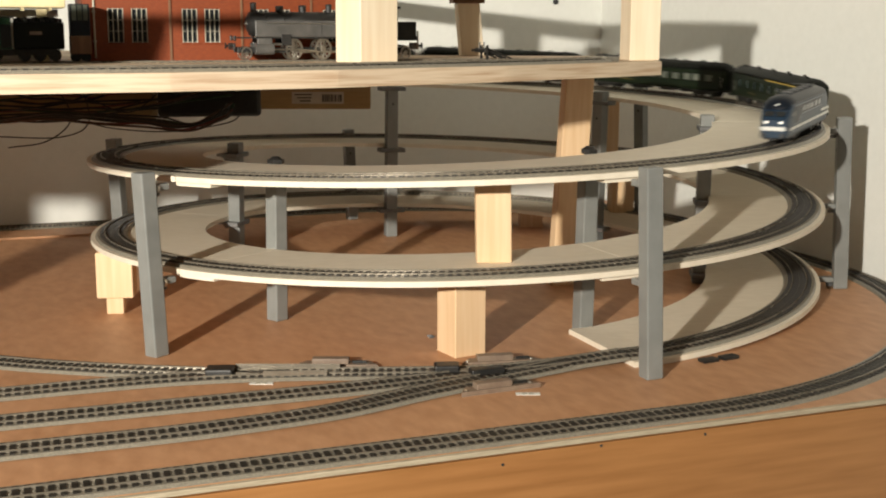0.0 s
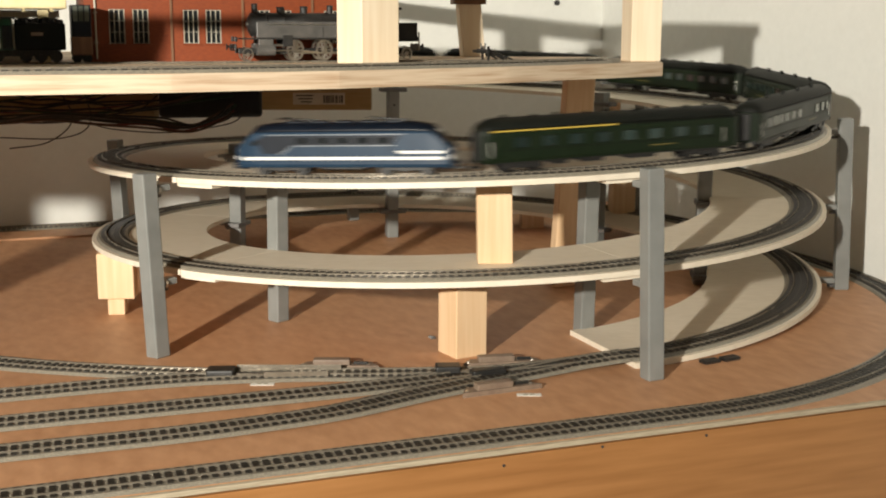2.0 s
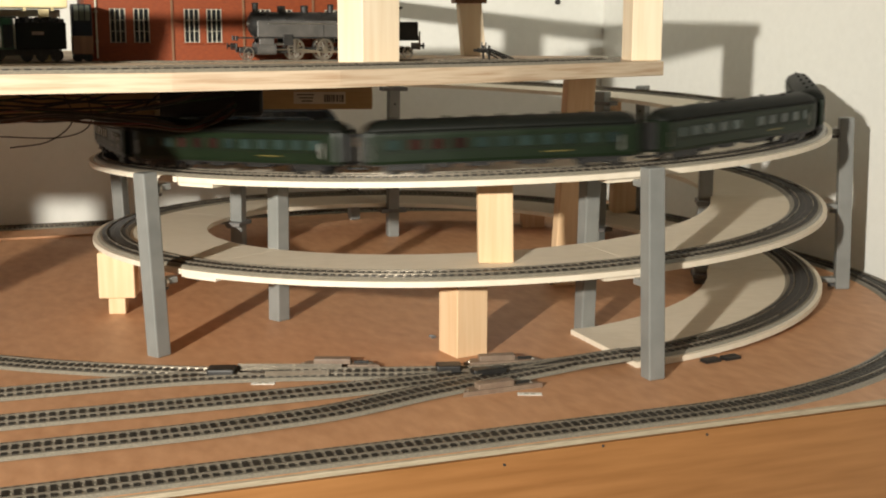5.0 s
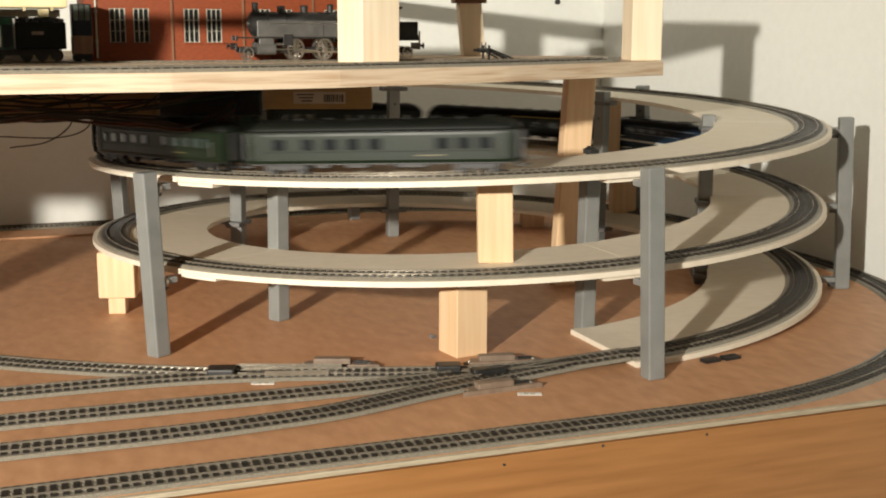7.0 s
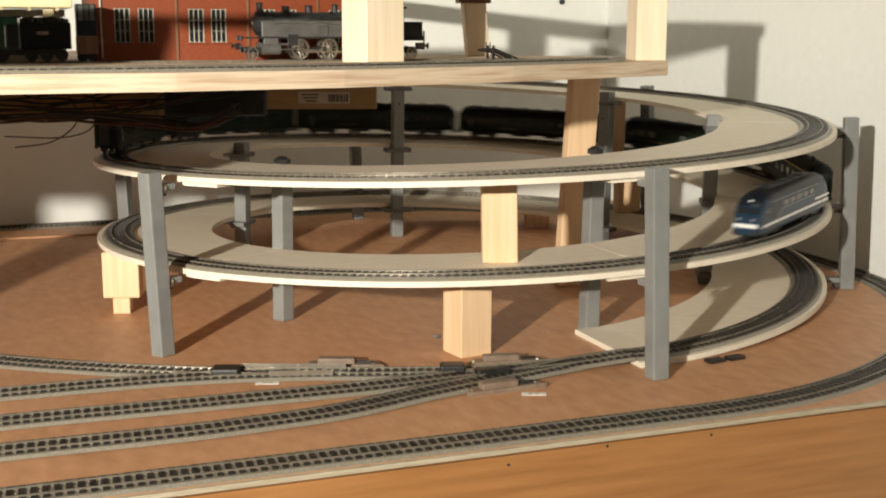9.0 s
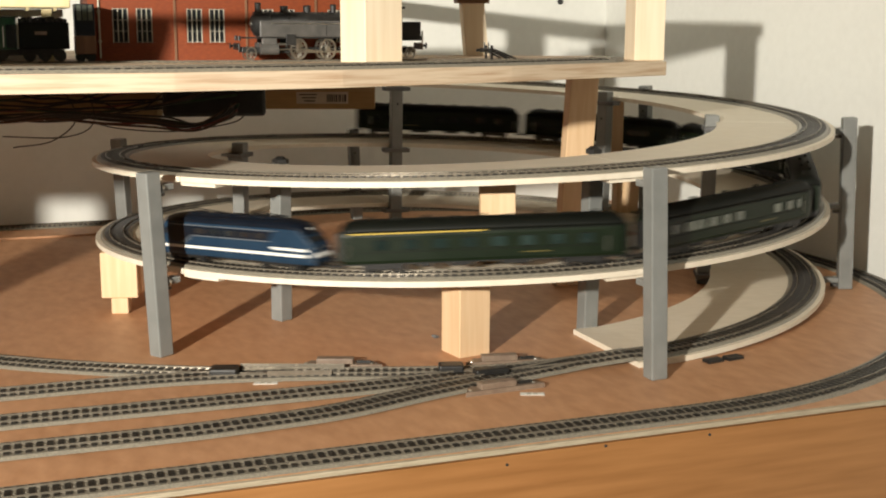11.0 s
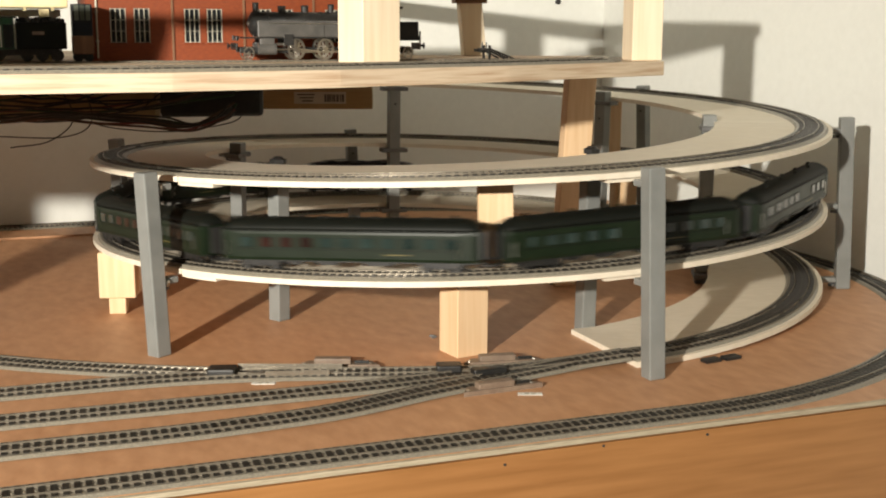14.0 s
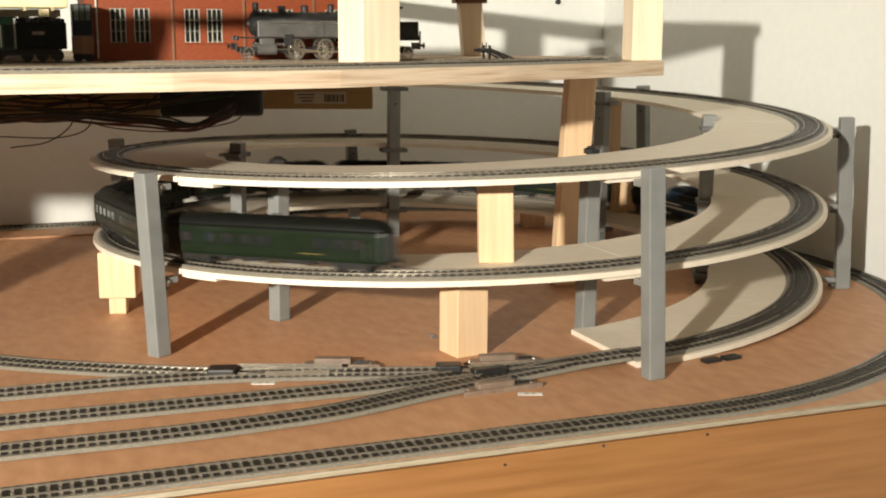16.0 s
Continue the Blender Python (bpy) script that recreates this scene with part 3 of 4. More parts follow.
def blue_loco(length):
    """Streamlined electric engine with raked ends, dark window band and white stripes."""
    half, w = length / 2, 0.0158
    ob = thing("electric_locomotive", Matrix(), "blue streamlined electric engine with white side stripes", "locomotive")

    def section(x, k, lo, hi, r):
        return [Vector((x, y * k, z)) for y, z in ((-w + 0.001, lo), (w - 0.001, lo), (w, lo + 0.003), (w, hi - r), (w - r * 0.35, hi - r * 0.3), (-w + r * 0.35, hi - r * 0.3), (-w, hi - r), (-w, lo + 0.003))]
    body_secs, roof_secs = [], []
    for x, k, hi in ((-half, 0.78, 0.027), (-half + 0.003, 0.89, 0.0295), (-half + 0.010, 0.95, 0.036), (-half + 0.019, 1.0, 0.0425), (half - 0.019, 1.0, 0.0425), (half - 0.010, 0.95, 0.036), (half - 0.003, 0.89, 0.0295), (half, 0.78, 0.027)):
        body_secs.append(section(x, k, 0.0080, hi, 0.003))
    body = part("body", loft(bmesh.new(), body_secs), M_BLUE, ob)
    arc = [(math.cos(a), math.sin(a)) for a in np.linspace(0, math.pi, 13)]
    for x, k, z, h in ((-half + 0.011, 0.80, 0.0360, 0.0030), (-half + 0.020, 0.95, 0.0410, 0.0065), (-half + 0.036, 1.0, 0.0415, 0.0085), (half - 0.036, 1.0, 0.0415, 0.0085), (half - 0.020, 0.95, 0.0410, 0.0065), (half - 0.011, 0.80, 0.0360, 0.0030)):
        roof_secs.append([Vector((x, c * w * k, z + s * h)) for c, s in arc])
    roof = part("roof", loft(bmesh.new(), roof_secs), M_BLUE_DARK, ob, "dark blue rounded roof", True)
    for i in range(5):
        part("roof_hatch", boxed((-0.05 + 0.025 * i, 0, 0.0500), (0.017, 0.012, 0.0022), 0, 0.0006), M_BLUE_DARK, roof)
    for s in (-1, 1):
        def plate(name, pts, t, mat, label=""):
            bm = bmesh.new()
            a = [bm.verts.new((x, s * (w + 0.0001), z)) for x, z in pts]
            b = [bm.verts.new((x, s * (w + t), z)) for x, z in pts]
            k = len(pts)
            bm.faces.new(a[::-1])
            bm.faces.new(b)
            for j in range(k):
                bm.faces.new((a[j], a[(j + 1) % k], b[(j + 1) % k], b[j]))
            return part(name, bm, mat, body, label)
        L = length
        plate("window_band", ((-0.275 * L, 0.0380), (0.36 * L, 0.0380), (0.40 * L, 0.0340), (0.365 * L, 0.0215), (0.285 * L, 0.0205), (0.215 * L, 0.0290), (-0.245 * L, 0.0290)), 0.0006, M_BLUE_DARK, "dark side window band")
        plate("band_trim", ((-0.30 * L, 0.0394), (0.35 * L, 0.0394), (0.36 * L, 0.0385), (-0.29 * L, 0.0385)), 0.0008, M_TRIM, "dull silver upper trim strip")
        plate("band_trim", ((-0.25 * L, 0.0290), (0.213 * L, 0.0290), (0.222 * L, 0.0280), (-0.25 * L, 0.0280)), 0.0008, M_TRIM, "dull silver lower trim strip")
        plate("band_trim", ((0.213 * L, 0.0290), (0.222 * L, 0.0290), (0.292 * L, 0.0205), (0.283 * L, 0.0200)), 0.0009, M_TRIM, "dull silver slanting trim strip")
        plate("stripe", ((-0.47 * L, 0.0180), (0.46 * L, 0.0180), (0.47 * L, 0.0152), (-0.47 * L, 0.0152)), 0.0009, M_WHITE, "white waist stripe")
        plate("cab_panel", ((-0.475 * L, 0.0235), (-0.26 * L, 0.0235), (-0.275 * L, 0.0210), (-0.475 * L, 0.0210)), 0.0008, M_WHITE, "white panel beside the cab")
        for i in range(5):
            plate("pane", ((-0.23 * L + 0.020 * i, 0.0362), (-0.23 * L + 0.013 + 0.020 * i, 0.0362), (-0.23 * L + 0.013 + 0.020 * i, 0.0308), (-0.23 * L + 0.020 * i, 0.0308)), 0.0009, M_PANE_DARK)
        plate("cab_window", ((0.395 * L, 0.0352), (0.425 * L, 0.0325), (0.43 * L, 0.0290), (0.395 * L, 0.0290)), 0.0006, M_PANE_DARK)
    for e in (-1, 1):
        for y in (-0.0062, 0.0062):
            m = Matrix.Translation((e * (half - 0.0058), y, 0.0322)) @ Matrix.Rotation(e * math.radians(-43), 4, "Y")
            part("windscreen", box(bmesh.new(), (0, 0, 0), (0.0012, 0.0105, 0.0068), bevel=0.0004, m=m), M_PANE_DARK, body)
            part("headlight", rod(bmesh.new(), (e * (half - 0.003), y * 1.25, 0.0235), (e * (half + 0.0016), y * 1.25, 0.0240), 0.0015, 12), M_STEEL, body)
        part("nose_stripe", boxed((e * (half - 0.0002), 0, 0.0172), (0.0036, 0.0250, 0.0042), 0, 0.0008), M_WHITE, body, "white stripe round the nose")
        part("roof_lamp", rod(bmesh.new(), (e * (half - 0.016), 0, 0.0405), (e * (half - 0.0125), 0, 0.0405), 0.0018, 10), M_WHITE, roof)
        bogie(ob, e * length * 0.29, 0.040, 0.0068)
        part("skirt", boxed((e * (half - 0.006), 0, 0.0085), (0.010, 0.022, 0.005), 0, 0.001), M_BLUE_DARK, ob)
        bm = bmesh.new()
        for s in (-1, 1):
            rod(bm, (e * 0.045 - 0.018, s * 0.006, 0.0508), (e * 0.045 + 0.018, s * 0.003, 0.0535), 0.0005, 6)
        box(bm, (e * 0.045 + 0.018, 0, 0.0538), (0.002, 0.022, 0.0008))
        part("pantograph", bm, M_BLACK, roof, "folded pantograph")
    part("underfloor_box", boxed((0, 0, 0.0078), (0.045, 0.024, 0.005), 0, 0.001), M_BLACK, ob)
    couplings(ob, half)
    return ob


row8 = [(-0.36 + 0.72 * i / 7, 0.0125) for i in range(8)]
row11 = [(-0.40 + 0.80 * i / 10, 0.0112) for i in range(11)]
row62 = [(u, 0.0115) for u in (0.39, 0.31, 0.245, 0.165, 0.083, 0.0, -0.25, -0.335)] + [(-0.40, 0.007)]
row44 = [(u, 0.0115) for u in (0.322, 0.242, 0.153, 0.070, -0.093, -0.171, -0.254, -0.333)] + [(0.40, 0.006), (-0.40, 0.006)]
row53 = [(u, 0.0110) for u in (0.373, 0.263, 0.178, 0.093, 0.012, -0.237, -0.314, -0.390)]
TRAIN = [  # thing, spiral angle of its front behind the engine's nose, angle of its rear
    (blue_loco(0.213), -0.002, 0.486),
    (coach(0.270, row8, "dark green coach with a yellow line over its first-class half", yellow=True), 0.526, 1.154),
    (coach(0.259, row62, "dark green sleeping coach with pale curtained windows", pane=M_PANE), 1.192, 1.791),
    (coach(0.262, row11, "dark green coach with eleven windows and red seats", seats=(6, 7, 8)), 1.829, 2.426),
    (coach(0.258, row11, "dark green coach with eleven teal windows and red seats", seats=(7, 8, 9)), 2.464, 3.051),
    (coach(0.258, row44, "dark green coach with two groups of four teal windows"), 3.089, 3.679),
    (coach(0.260, row53, "last dark green coach with unlit grouped windows", pane=M_PANE_DARK), 3.717, 4.318)]


RUN = ((-1.0, 0.0, 0.5, 1.0, 2.0, 3.0, 3.5, 4.0, 5.0, 6.5, 7.0, 7.5, 8.0, 8.5, 9.0, 10.0, 11.5, 12.0, 13.0, 14.0, 15.0, 16.0, 17.0),
       (-0.05, -0.725, -1.060, -1.385, -2.060, -2.750, -3.106, -3.474, -4.230, -5.380, -5.757, -6.128, -6.470, -6.785, -7.135, -7.885, -9.018, -9.395, -10.131, -10.853, -11.576, -12.308, -13.04))   # seconds, spiral angle of the nose


def riding(front, rear, t):
    """Pose of a vehicle whose two bogies follow the track."""
    nose = float(np.interp(t, *RUN))
    f, r = nose + front, nose + rear
    a, b = line(f + (r - f) * 0.145), line(f + (r - f) * 0.855)
    d = (a - b).normalized()
    side = Vector((0, 0, 1)).cross(d).normalized()
    up = d.cross(side)
    c = (a + b) / 2 + Vector((0, 0, 0.0010))
    return Matrix(((d.x, side.x, up.x, c.x), (d.y, side.y, up.y, c.y), (d.z, side.z, up.z, c.z), (0, 0, 0, 1)))


def motions():
    for ob, front, rear in TRAIN:
        walk(ob, [(0.25 * k, riding(front, rear, 0.25 * k)) for k in range(65)])


# ---- upper deck above the station, unseen and shaped by its shadows ----
slab = thing("upper_deck", Matrix.Rotation(TILT, 4, "Z"), "unseen pine boards of the level above the station, outlined from their shadows", "deck")
# Corner board's outline is traced back from the shadow edges on the walls.
corner_board = ((0.208, -0.268), (0.123, -0.305), (0.018, -0.341), (-0.122, -0.345), (-0.122, -0.295), (0.020, -0.250), (0.024, -0.121), (0.025, -0.011), (-0.10, 0.11), (-0.32, 0.33),
                (-0.25, 0.40), (-0.073, 0.207), (0.057, 0.085), (0.140, -0.043), (0.186, -0.185))
part("board", prism(bmesh.new(), [(x * E1.x + y * E1.y, y * E1.x - x * E1.y) for x, y in corner_board], 0.3802, 0.396), M_PINE_EDGE, slab)
# Left board and batten are added out of view to shade the shed.
part("board", prism(bmesh.new(), ((-1.16, -0.800), (-0.800, -0.755), (-0.622, -0.511), (-1.16, -0.511)), 0.3802, 0.396), M_PINE_EDGE, slab)
part("batten", boxed((-0.559, -0.520, 0.3915), (0.124, 0.018, 0.009), 0, 0.0006), M_PINE, slab)
for a in (-1.13, -0.947):
    part("cross_batten", boxed((a, -0.26, 0.407), (0.04, 0.78, 0.022), 0, 0.001), M_PINE, slab)

# Unseen post, added so that its shadow bounds the lit wall patch.
timber("deck_post", (-0.784, -0.850, 0), (-0.784, -0.850, 0.380), 0.045, 0.045, TILT, "tall unseen pine post, added to end the lit patch on the wall")
# Unseen post, placed from the diagonal shadow band across the table.
timber("deck_post", (-0.675, -0.800, 0), (-0.675, -0.800, 0.380), 0.045, 0.045, TILT, "tall unseen pine post, inferred from its shadow on the table")

# ---- station buildings and parked stock on the platform ----
AT = Matrix.Rotation(TILT, 4, "Z")


def engine_shed():
    """Orange-red shed: wall panels round real openings, barred windows, drainpipe."""
    ob = thing("engine_shed", Matrix.Translation(on(-0.324, -0.160, PZ)) @ AT, "orange-red model engine shed with barred windows", "building")
    half, h, t, z0, z1 = 0.1455, 0.079, 0.005, 0.0185, 0.0535
    wins = [c + 0.316 for c in (-0.4295, -0.4055, -0.354, -0.3305, -0.278, -0.2545, -0.202, -0.178)]
    ww = 0.0165
    part("wall", boxed((0, t / 2, z0 / 2), (2 * half, t, z0)), M_BRICKRED, ob)
    part("wall", boxed((0, t / 2, (z1 + h) / 2), (2 * half, t, h - z1)), M_BRICKRED, ob)
    edges = [-half] + [e for c in wins for e in (c - ww / 2, c + ww / 2)] + [half]
    for a, b in zip(edges[::2], edges[1::2]):
        if b - a > 0.0005:
            part("wall", boxed(((a + b) / 2, t / 2, (z0 + z1) / 2), (b - a, t, z1 - z0)), M_BRICKRED, ob)
    for c in wins:
        w = part("window", boxed((c, 0.0035, (z0 + z1) / 2), (ww, 0.0008, z1 - z0)), M_PANE_DARK, ob, "dark barred window")
        for i in range(4):
            part("glazing_bar", boxed((c - ww / 2 + 0.0008 + (ww - 0.0016) * i / 3, 0.0012, (z0 + z1) / 2), (0.0009, 0.0012, z1 - z0)), M_LABEL, w)
        for i in range(4):
            part("glazing_bar", boxed((c, 0.0014, z0 + 0.0006 + (z1 - z0 - 0.0012) * i / 3), (ww, 0.0009, 0.0005)), M_LABEL, w)
        part("sill", boxed((c, -0.0006, z0 - 0.0008), (ww + 0.003, 0.003, 0.0016), 0, 0.0003), M_BRICKRED, w)
    for s in (-1, 1):
        part("side_wall", boxed((s * (half - 0.0025), 0.060, h / 2), (0.005, 0.108, h)), M_BRICKRED, ob)
    part("back_wall", boxed((0, 0.1165, h / 2), (2 * half, t, h)), M_BRICKRED, ob)
    part("roof", boxed((0, 0.059, h + 0.003), (2 * half + 0.012, 0.135, 0.006), 0, 0.001), M_GREEN_ROOF, ob, "dark flat roof")
    for x in (-0.0585, 0.0165, 0.0925):
        part("pilaster", boxed((x, -0.0008, h / 2), (0.0022, 0.0022, h)), M_BROWN_WOOD, ob)
    pipe = part("drainpipe", rod(bmesh.new(), (-0.1350, -0.002, 0.003), (-0.1350, -0.002, h), 0.0010, 8), M_LABEL, ob, "thin pale drainpipe")
    for z in (0.02, 0.05):
        part("pipe_clip", boxed((-0.1350, -0.001, z), (0.004, 0.003, 0.0014)), M_LABEL, pipe)


engine_shed()


def cream_station():
    ob = thing("station_building", Matrix.Translation(on(-0.605, -0.140, PZ)) @ AT, "cream model station with a wide overhanging roof", "building")
    part("wall", boxed((0, 0.03, 0.026), (0.225, 0.05, 0.052), 0, 0.0008), M_PAPER, ob, "pale greenish lower wall")
    part("canopy", boxed((0, 0.0, 0.058), (0.235, 0.09, 0.010), 0, 0.0012), M_CREAM, ob, "cream canopy edge")
    part("upper_wall", boxed((0, 0.03, 0.078), (0.22, 0.05, 0.03)), M_CREAM, ob)
    roof = part("roof", boxed((0, 0.03, 0.097), (0.25, 0.08, 0.008), 0, 0.001), M_GREEN_ROOF, ob)
    for i in range(9):
        part("bracket", boxed((-0.105 + 0.026 * i, -0.030, 0.0515), (0.003, 0.03, 0.003)), M_CREAM, ob)
    for x in (-0.10, -0.02, 0.095):
        part("column", boxed((x, -0.036, 0.026), (0.010, 0.006, 0.052), 0, 0.0006), M_CREAM, ob)
    for i in range(5):
        w = part("window", boxed((-0.085 + 0.042 * i, 0.0045, 0.030), (0.016, 0.0016, 0.026), 0, 0.0003), M_LABEL, ob)
        part("pane", boxed((-0.085 + 0.042 * i, 0.0038, 0.030), (0.013, 0.0008, 0.023)), M_PANE_DARK, w)


cream_station()


def spoked_wheel(parent, c, r, s, n):
    """Bright rim with a flat face, dark spokes and hub, on the side s of an engine."""
    y0, y1 = c.y - s * 0.0014, c.y + s * 0.0014
    circle = [(math.cos(k * math.tau / 30), math.sin(k * math.tau / 30)) for k in range(30)]
    bm = bmesh.new()
    loops = [[bm.verts.new((c.x + u * q, y, c.z + v * q)) for u, v in circle] for q, y in ((r, y0), (r, y1), (r * 0.80, y1), (r * 0.80, y0))]
    for a, b in zip(loops, loops[1:] + loops[:1]):
        for k in range(30):
            bm.faces.new((a[k], a[(k + 1) % 30], b[(k + 1) % 30], b[k]))
    rim = part("driving_wheel" if n > 8 else "pony_wheel", bm, M_STEEL, parent, "bright-rimmed spoked wheel")
    bm = bmesh.new()
    for k in range(n):
        a = k * math.tau / n
        rod(bm, c, c + Vector((math.cos(a), 0, math.sin(a))) * r * 0.84, r * 0.065, 5)
    rod(bm, c - Vector((0, 0.0018, 0)), c + Vector((0, 0.0018, 0)), r * 0.26, 12)
    part("spokes", bm, M_STEEL, rim)
    return rim


def steam_loco():
    """Tank engine, nose to local +x."""
    m = Matrix.Translation(on(-0.2295, -0.212, PZ + 0.0018)) @ Matrix.Rotation(TILT + math.pi, 4, "Z") @ Matrix.Diagonal((0.935, 1, 1.13, 1))
    ob = thing("steam_locomotive", m, "black steam tank engine parked on the platform siding", "locomotive")
    part("frame", boxed((-0.004, 0, 0.0085), (0.190, 0.016, 0.0052), 0, 0.0006), M_BLACK, ob)
    part("running_board", boxed((0.0, 0, 0.0198), (0.196, 0.0285, 0.0012)), M_BLACK, ob)
    boiler = part("boiler", rod(bmesh.new(), (-0.045, 0, 0.0325), (0.086, 0, 0.0325), 0.0105, 24), M_BLACK, ob, smooth=True)
    part("smokebox_door", rod(bmesh.new(), (0.086, 0, 0.0325), (0.089, 0, 0.0325), 0.0098, 20, 0.006), M_BLACK, boiler)
    part("door_wheel", rod(bmesh.new(), (0.089, 0, 0.0325), (0.0905, 0, 0.0325), 0.0018, 10), M_STEEL, boiler)
    for x, r, z in ((0.081, 0.0034, 0.0500), (0.052, 0.0044, 0.0472), (0.026, 0.0042, 0.0478), (-0.004, 0.0034, 0.0490)):
        bm = rod(bmesh.new(), (x, 0, 0.034), (x, 0, z), r, 16)
        rod(bm, (x, 0, z), (x, 0, z + 0.0012), r * 1.18, 16, r * 0.9)
        part("chimney" if x > 0.08 else "dome", bm, M_BLACK, boiler)
    for i in range(6):
        x = 0.068 - 0.02 * i
        part("boiler_band", rod(bmesh.new(), (x, 0, 0.0325), (x + 0.0012, 0, 0.0325), 0.0110, 24), M_BLACK, boiler)
    for s in (-1, 1):
        tank = part("side_tank", boxed((0.011, s * 0.0118, 0.0279), (0.142, 0.0055, 0.0146), 0, 0.0008), M_BOILER, ob, "grey-black riveted side tank")
        part("tank_seam", boxed((0.008, s * 0.0147, 0.0279), (0.0006, 0.0004, 0.0130)), M_BLACK, tank)
        part("tank_handrail", rod(bmesh.new(), (-0.050, s * 0.0150, 0.0325), (0.070, s * 0.0150, 0.0325), 0.0004, 6), M_STEEL, tank)
        part("tank_step", boxed((0.048, s * 0.0150, 0.0180), (0.011, 0.0008, 0.010), 0, 0.0002), M_BLACK, tank)
        cyl = part("cylinder", rod(bmesh.new(), (0.062, s * 0.0125, 0.0100), (0.082, s * 0.0125, 0.0100), 0.0052, 14), M_BOILER, ob)
        part("valve_chest", boxed((0.072, s * 0.0125, 0.0165), (0.016, 0.006, 0.006), 0, 0.0006), M_BOILER, cyl)
        part("piston_rod", rod(bmesh.new(), (0.038, s * 0.0135, 0.0095), (0.064, s * 0.0135, 0.0095), 0.0007, 8), M_STEEL, cyl)
        part("slide_bar", boxed((0.052, s * 0.0138, 0.0140), (0.022, 0.0014, 0.0016)), M_STEEL, cyl)
        part("rod_bracket", boxed((0.041, s * 0.0138, 0.0130), (0.003, 0.002, 0.011)), M_STEEL, cyl)
        part("coupling_rod", boxed((-0.009, s * 0.0112, 0.0072), (0.100, 0.0010, 0.0018), 0, 0.0003), M_STEEL, ob)
        part("connecting_rod", rod(bmesh.new(), (0.040, s * 0.0125, 0.0098), (0.0055, s * 0.0125, 0.0068), 0.0009, 8), M_STEEL, ob)
        for x in (0.0385, 0.0055, -0.0245, -0.0565):
            spoked_wheel(ob, Vector((x, s * 0.0098, 0.0097)), 0.0097, s, 12)
        for x in (0.0915, -0.0915):
            spoked_wheel(ob, Vector((x, s * 0.0098, 0.0060)), 0.0060, s, 8)
        part("pony_frame", boxed((0.0915, s * 0.0100, 0.0090), (0.020, 0.0016, 0.0050), 0, 0.0005), M_BLACK, ob)
        for x in (0.1060, -0.1060):
            bm = rod(bmesh.new(), (x, s * 0.0102, 0.0125), (x + math.copysign(0.0045, x), s * 0.0102, 0.0125), 0.0011, 8)
            rod(bm, (x + math.copysign(0.0040, x), s * 0.0102, 0.0125), (x + math.copysign(0.005, x), s * 0.0102, 0.0125), 0.0028, 12)
            part("buffer", bm, M_BLACK, ob)
            part("lamp", boxed((x - math.copysign(0.002, x), s * 0.0095, 0.0195), (0.003, 0.0035, 0.0045), 0, 0.0006), M_BLACK, ob)
    cab = part("cab", boxed((-0.068, 0, 0.0320), (0.026, 0.0290, 0.0290), 0, 0.001), M_BOILER, ob)
    part("cab_roof", boxed((-0.068, 0, 0.0475), (0.032, 0.0310, 0.0022), 0, 0.0009), M_BLACK, cab)
    for s in (-1, 1):
        part("cab_window", boxed((-0.066, s * 0.0147, 0.0365), (0.012, 0.0006, 0.0085)), M_PANE_DARK, cab)
    part("bunker", boxed((-0.092, 0, 0.0260), (0.022, 0.0285, 0.0175), 0, 0.0008), M_BLACK, ob, "dark coal bunker")
    for x in (0.1050, -0.1050):
        part("buffer_beam", boxed((x, 0, 0.0120), (0.0022, 0.0270, 0.0062), 0, 0.0004), M_RUST if x < 0 else M_BLACK, ob)
    part("ladder", boxed((-0.1075, 0.006, 0.018), (0.0008, 0.004, 0.016)), M_STEEL, ob)


steam_loco()


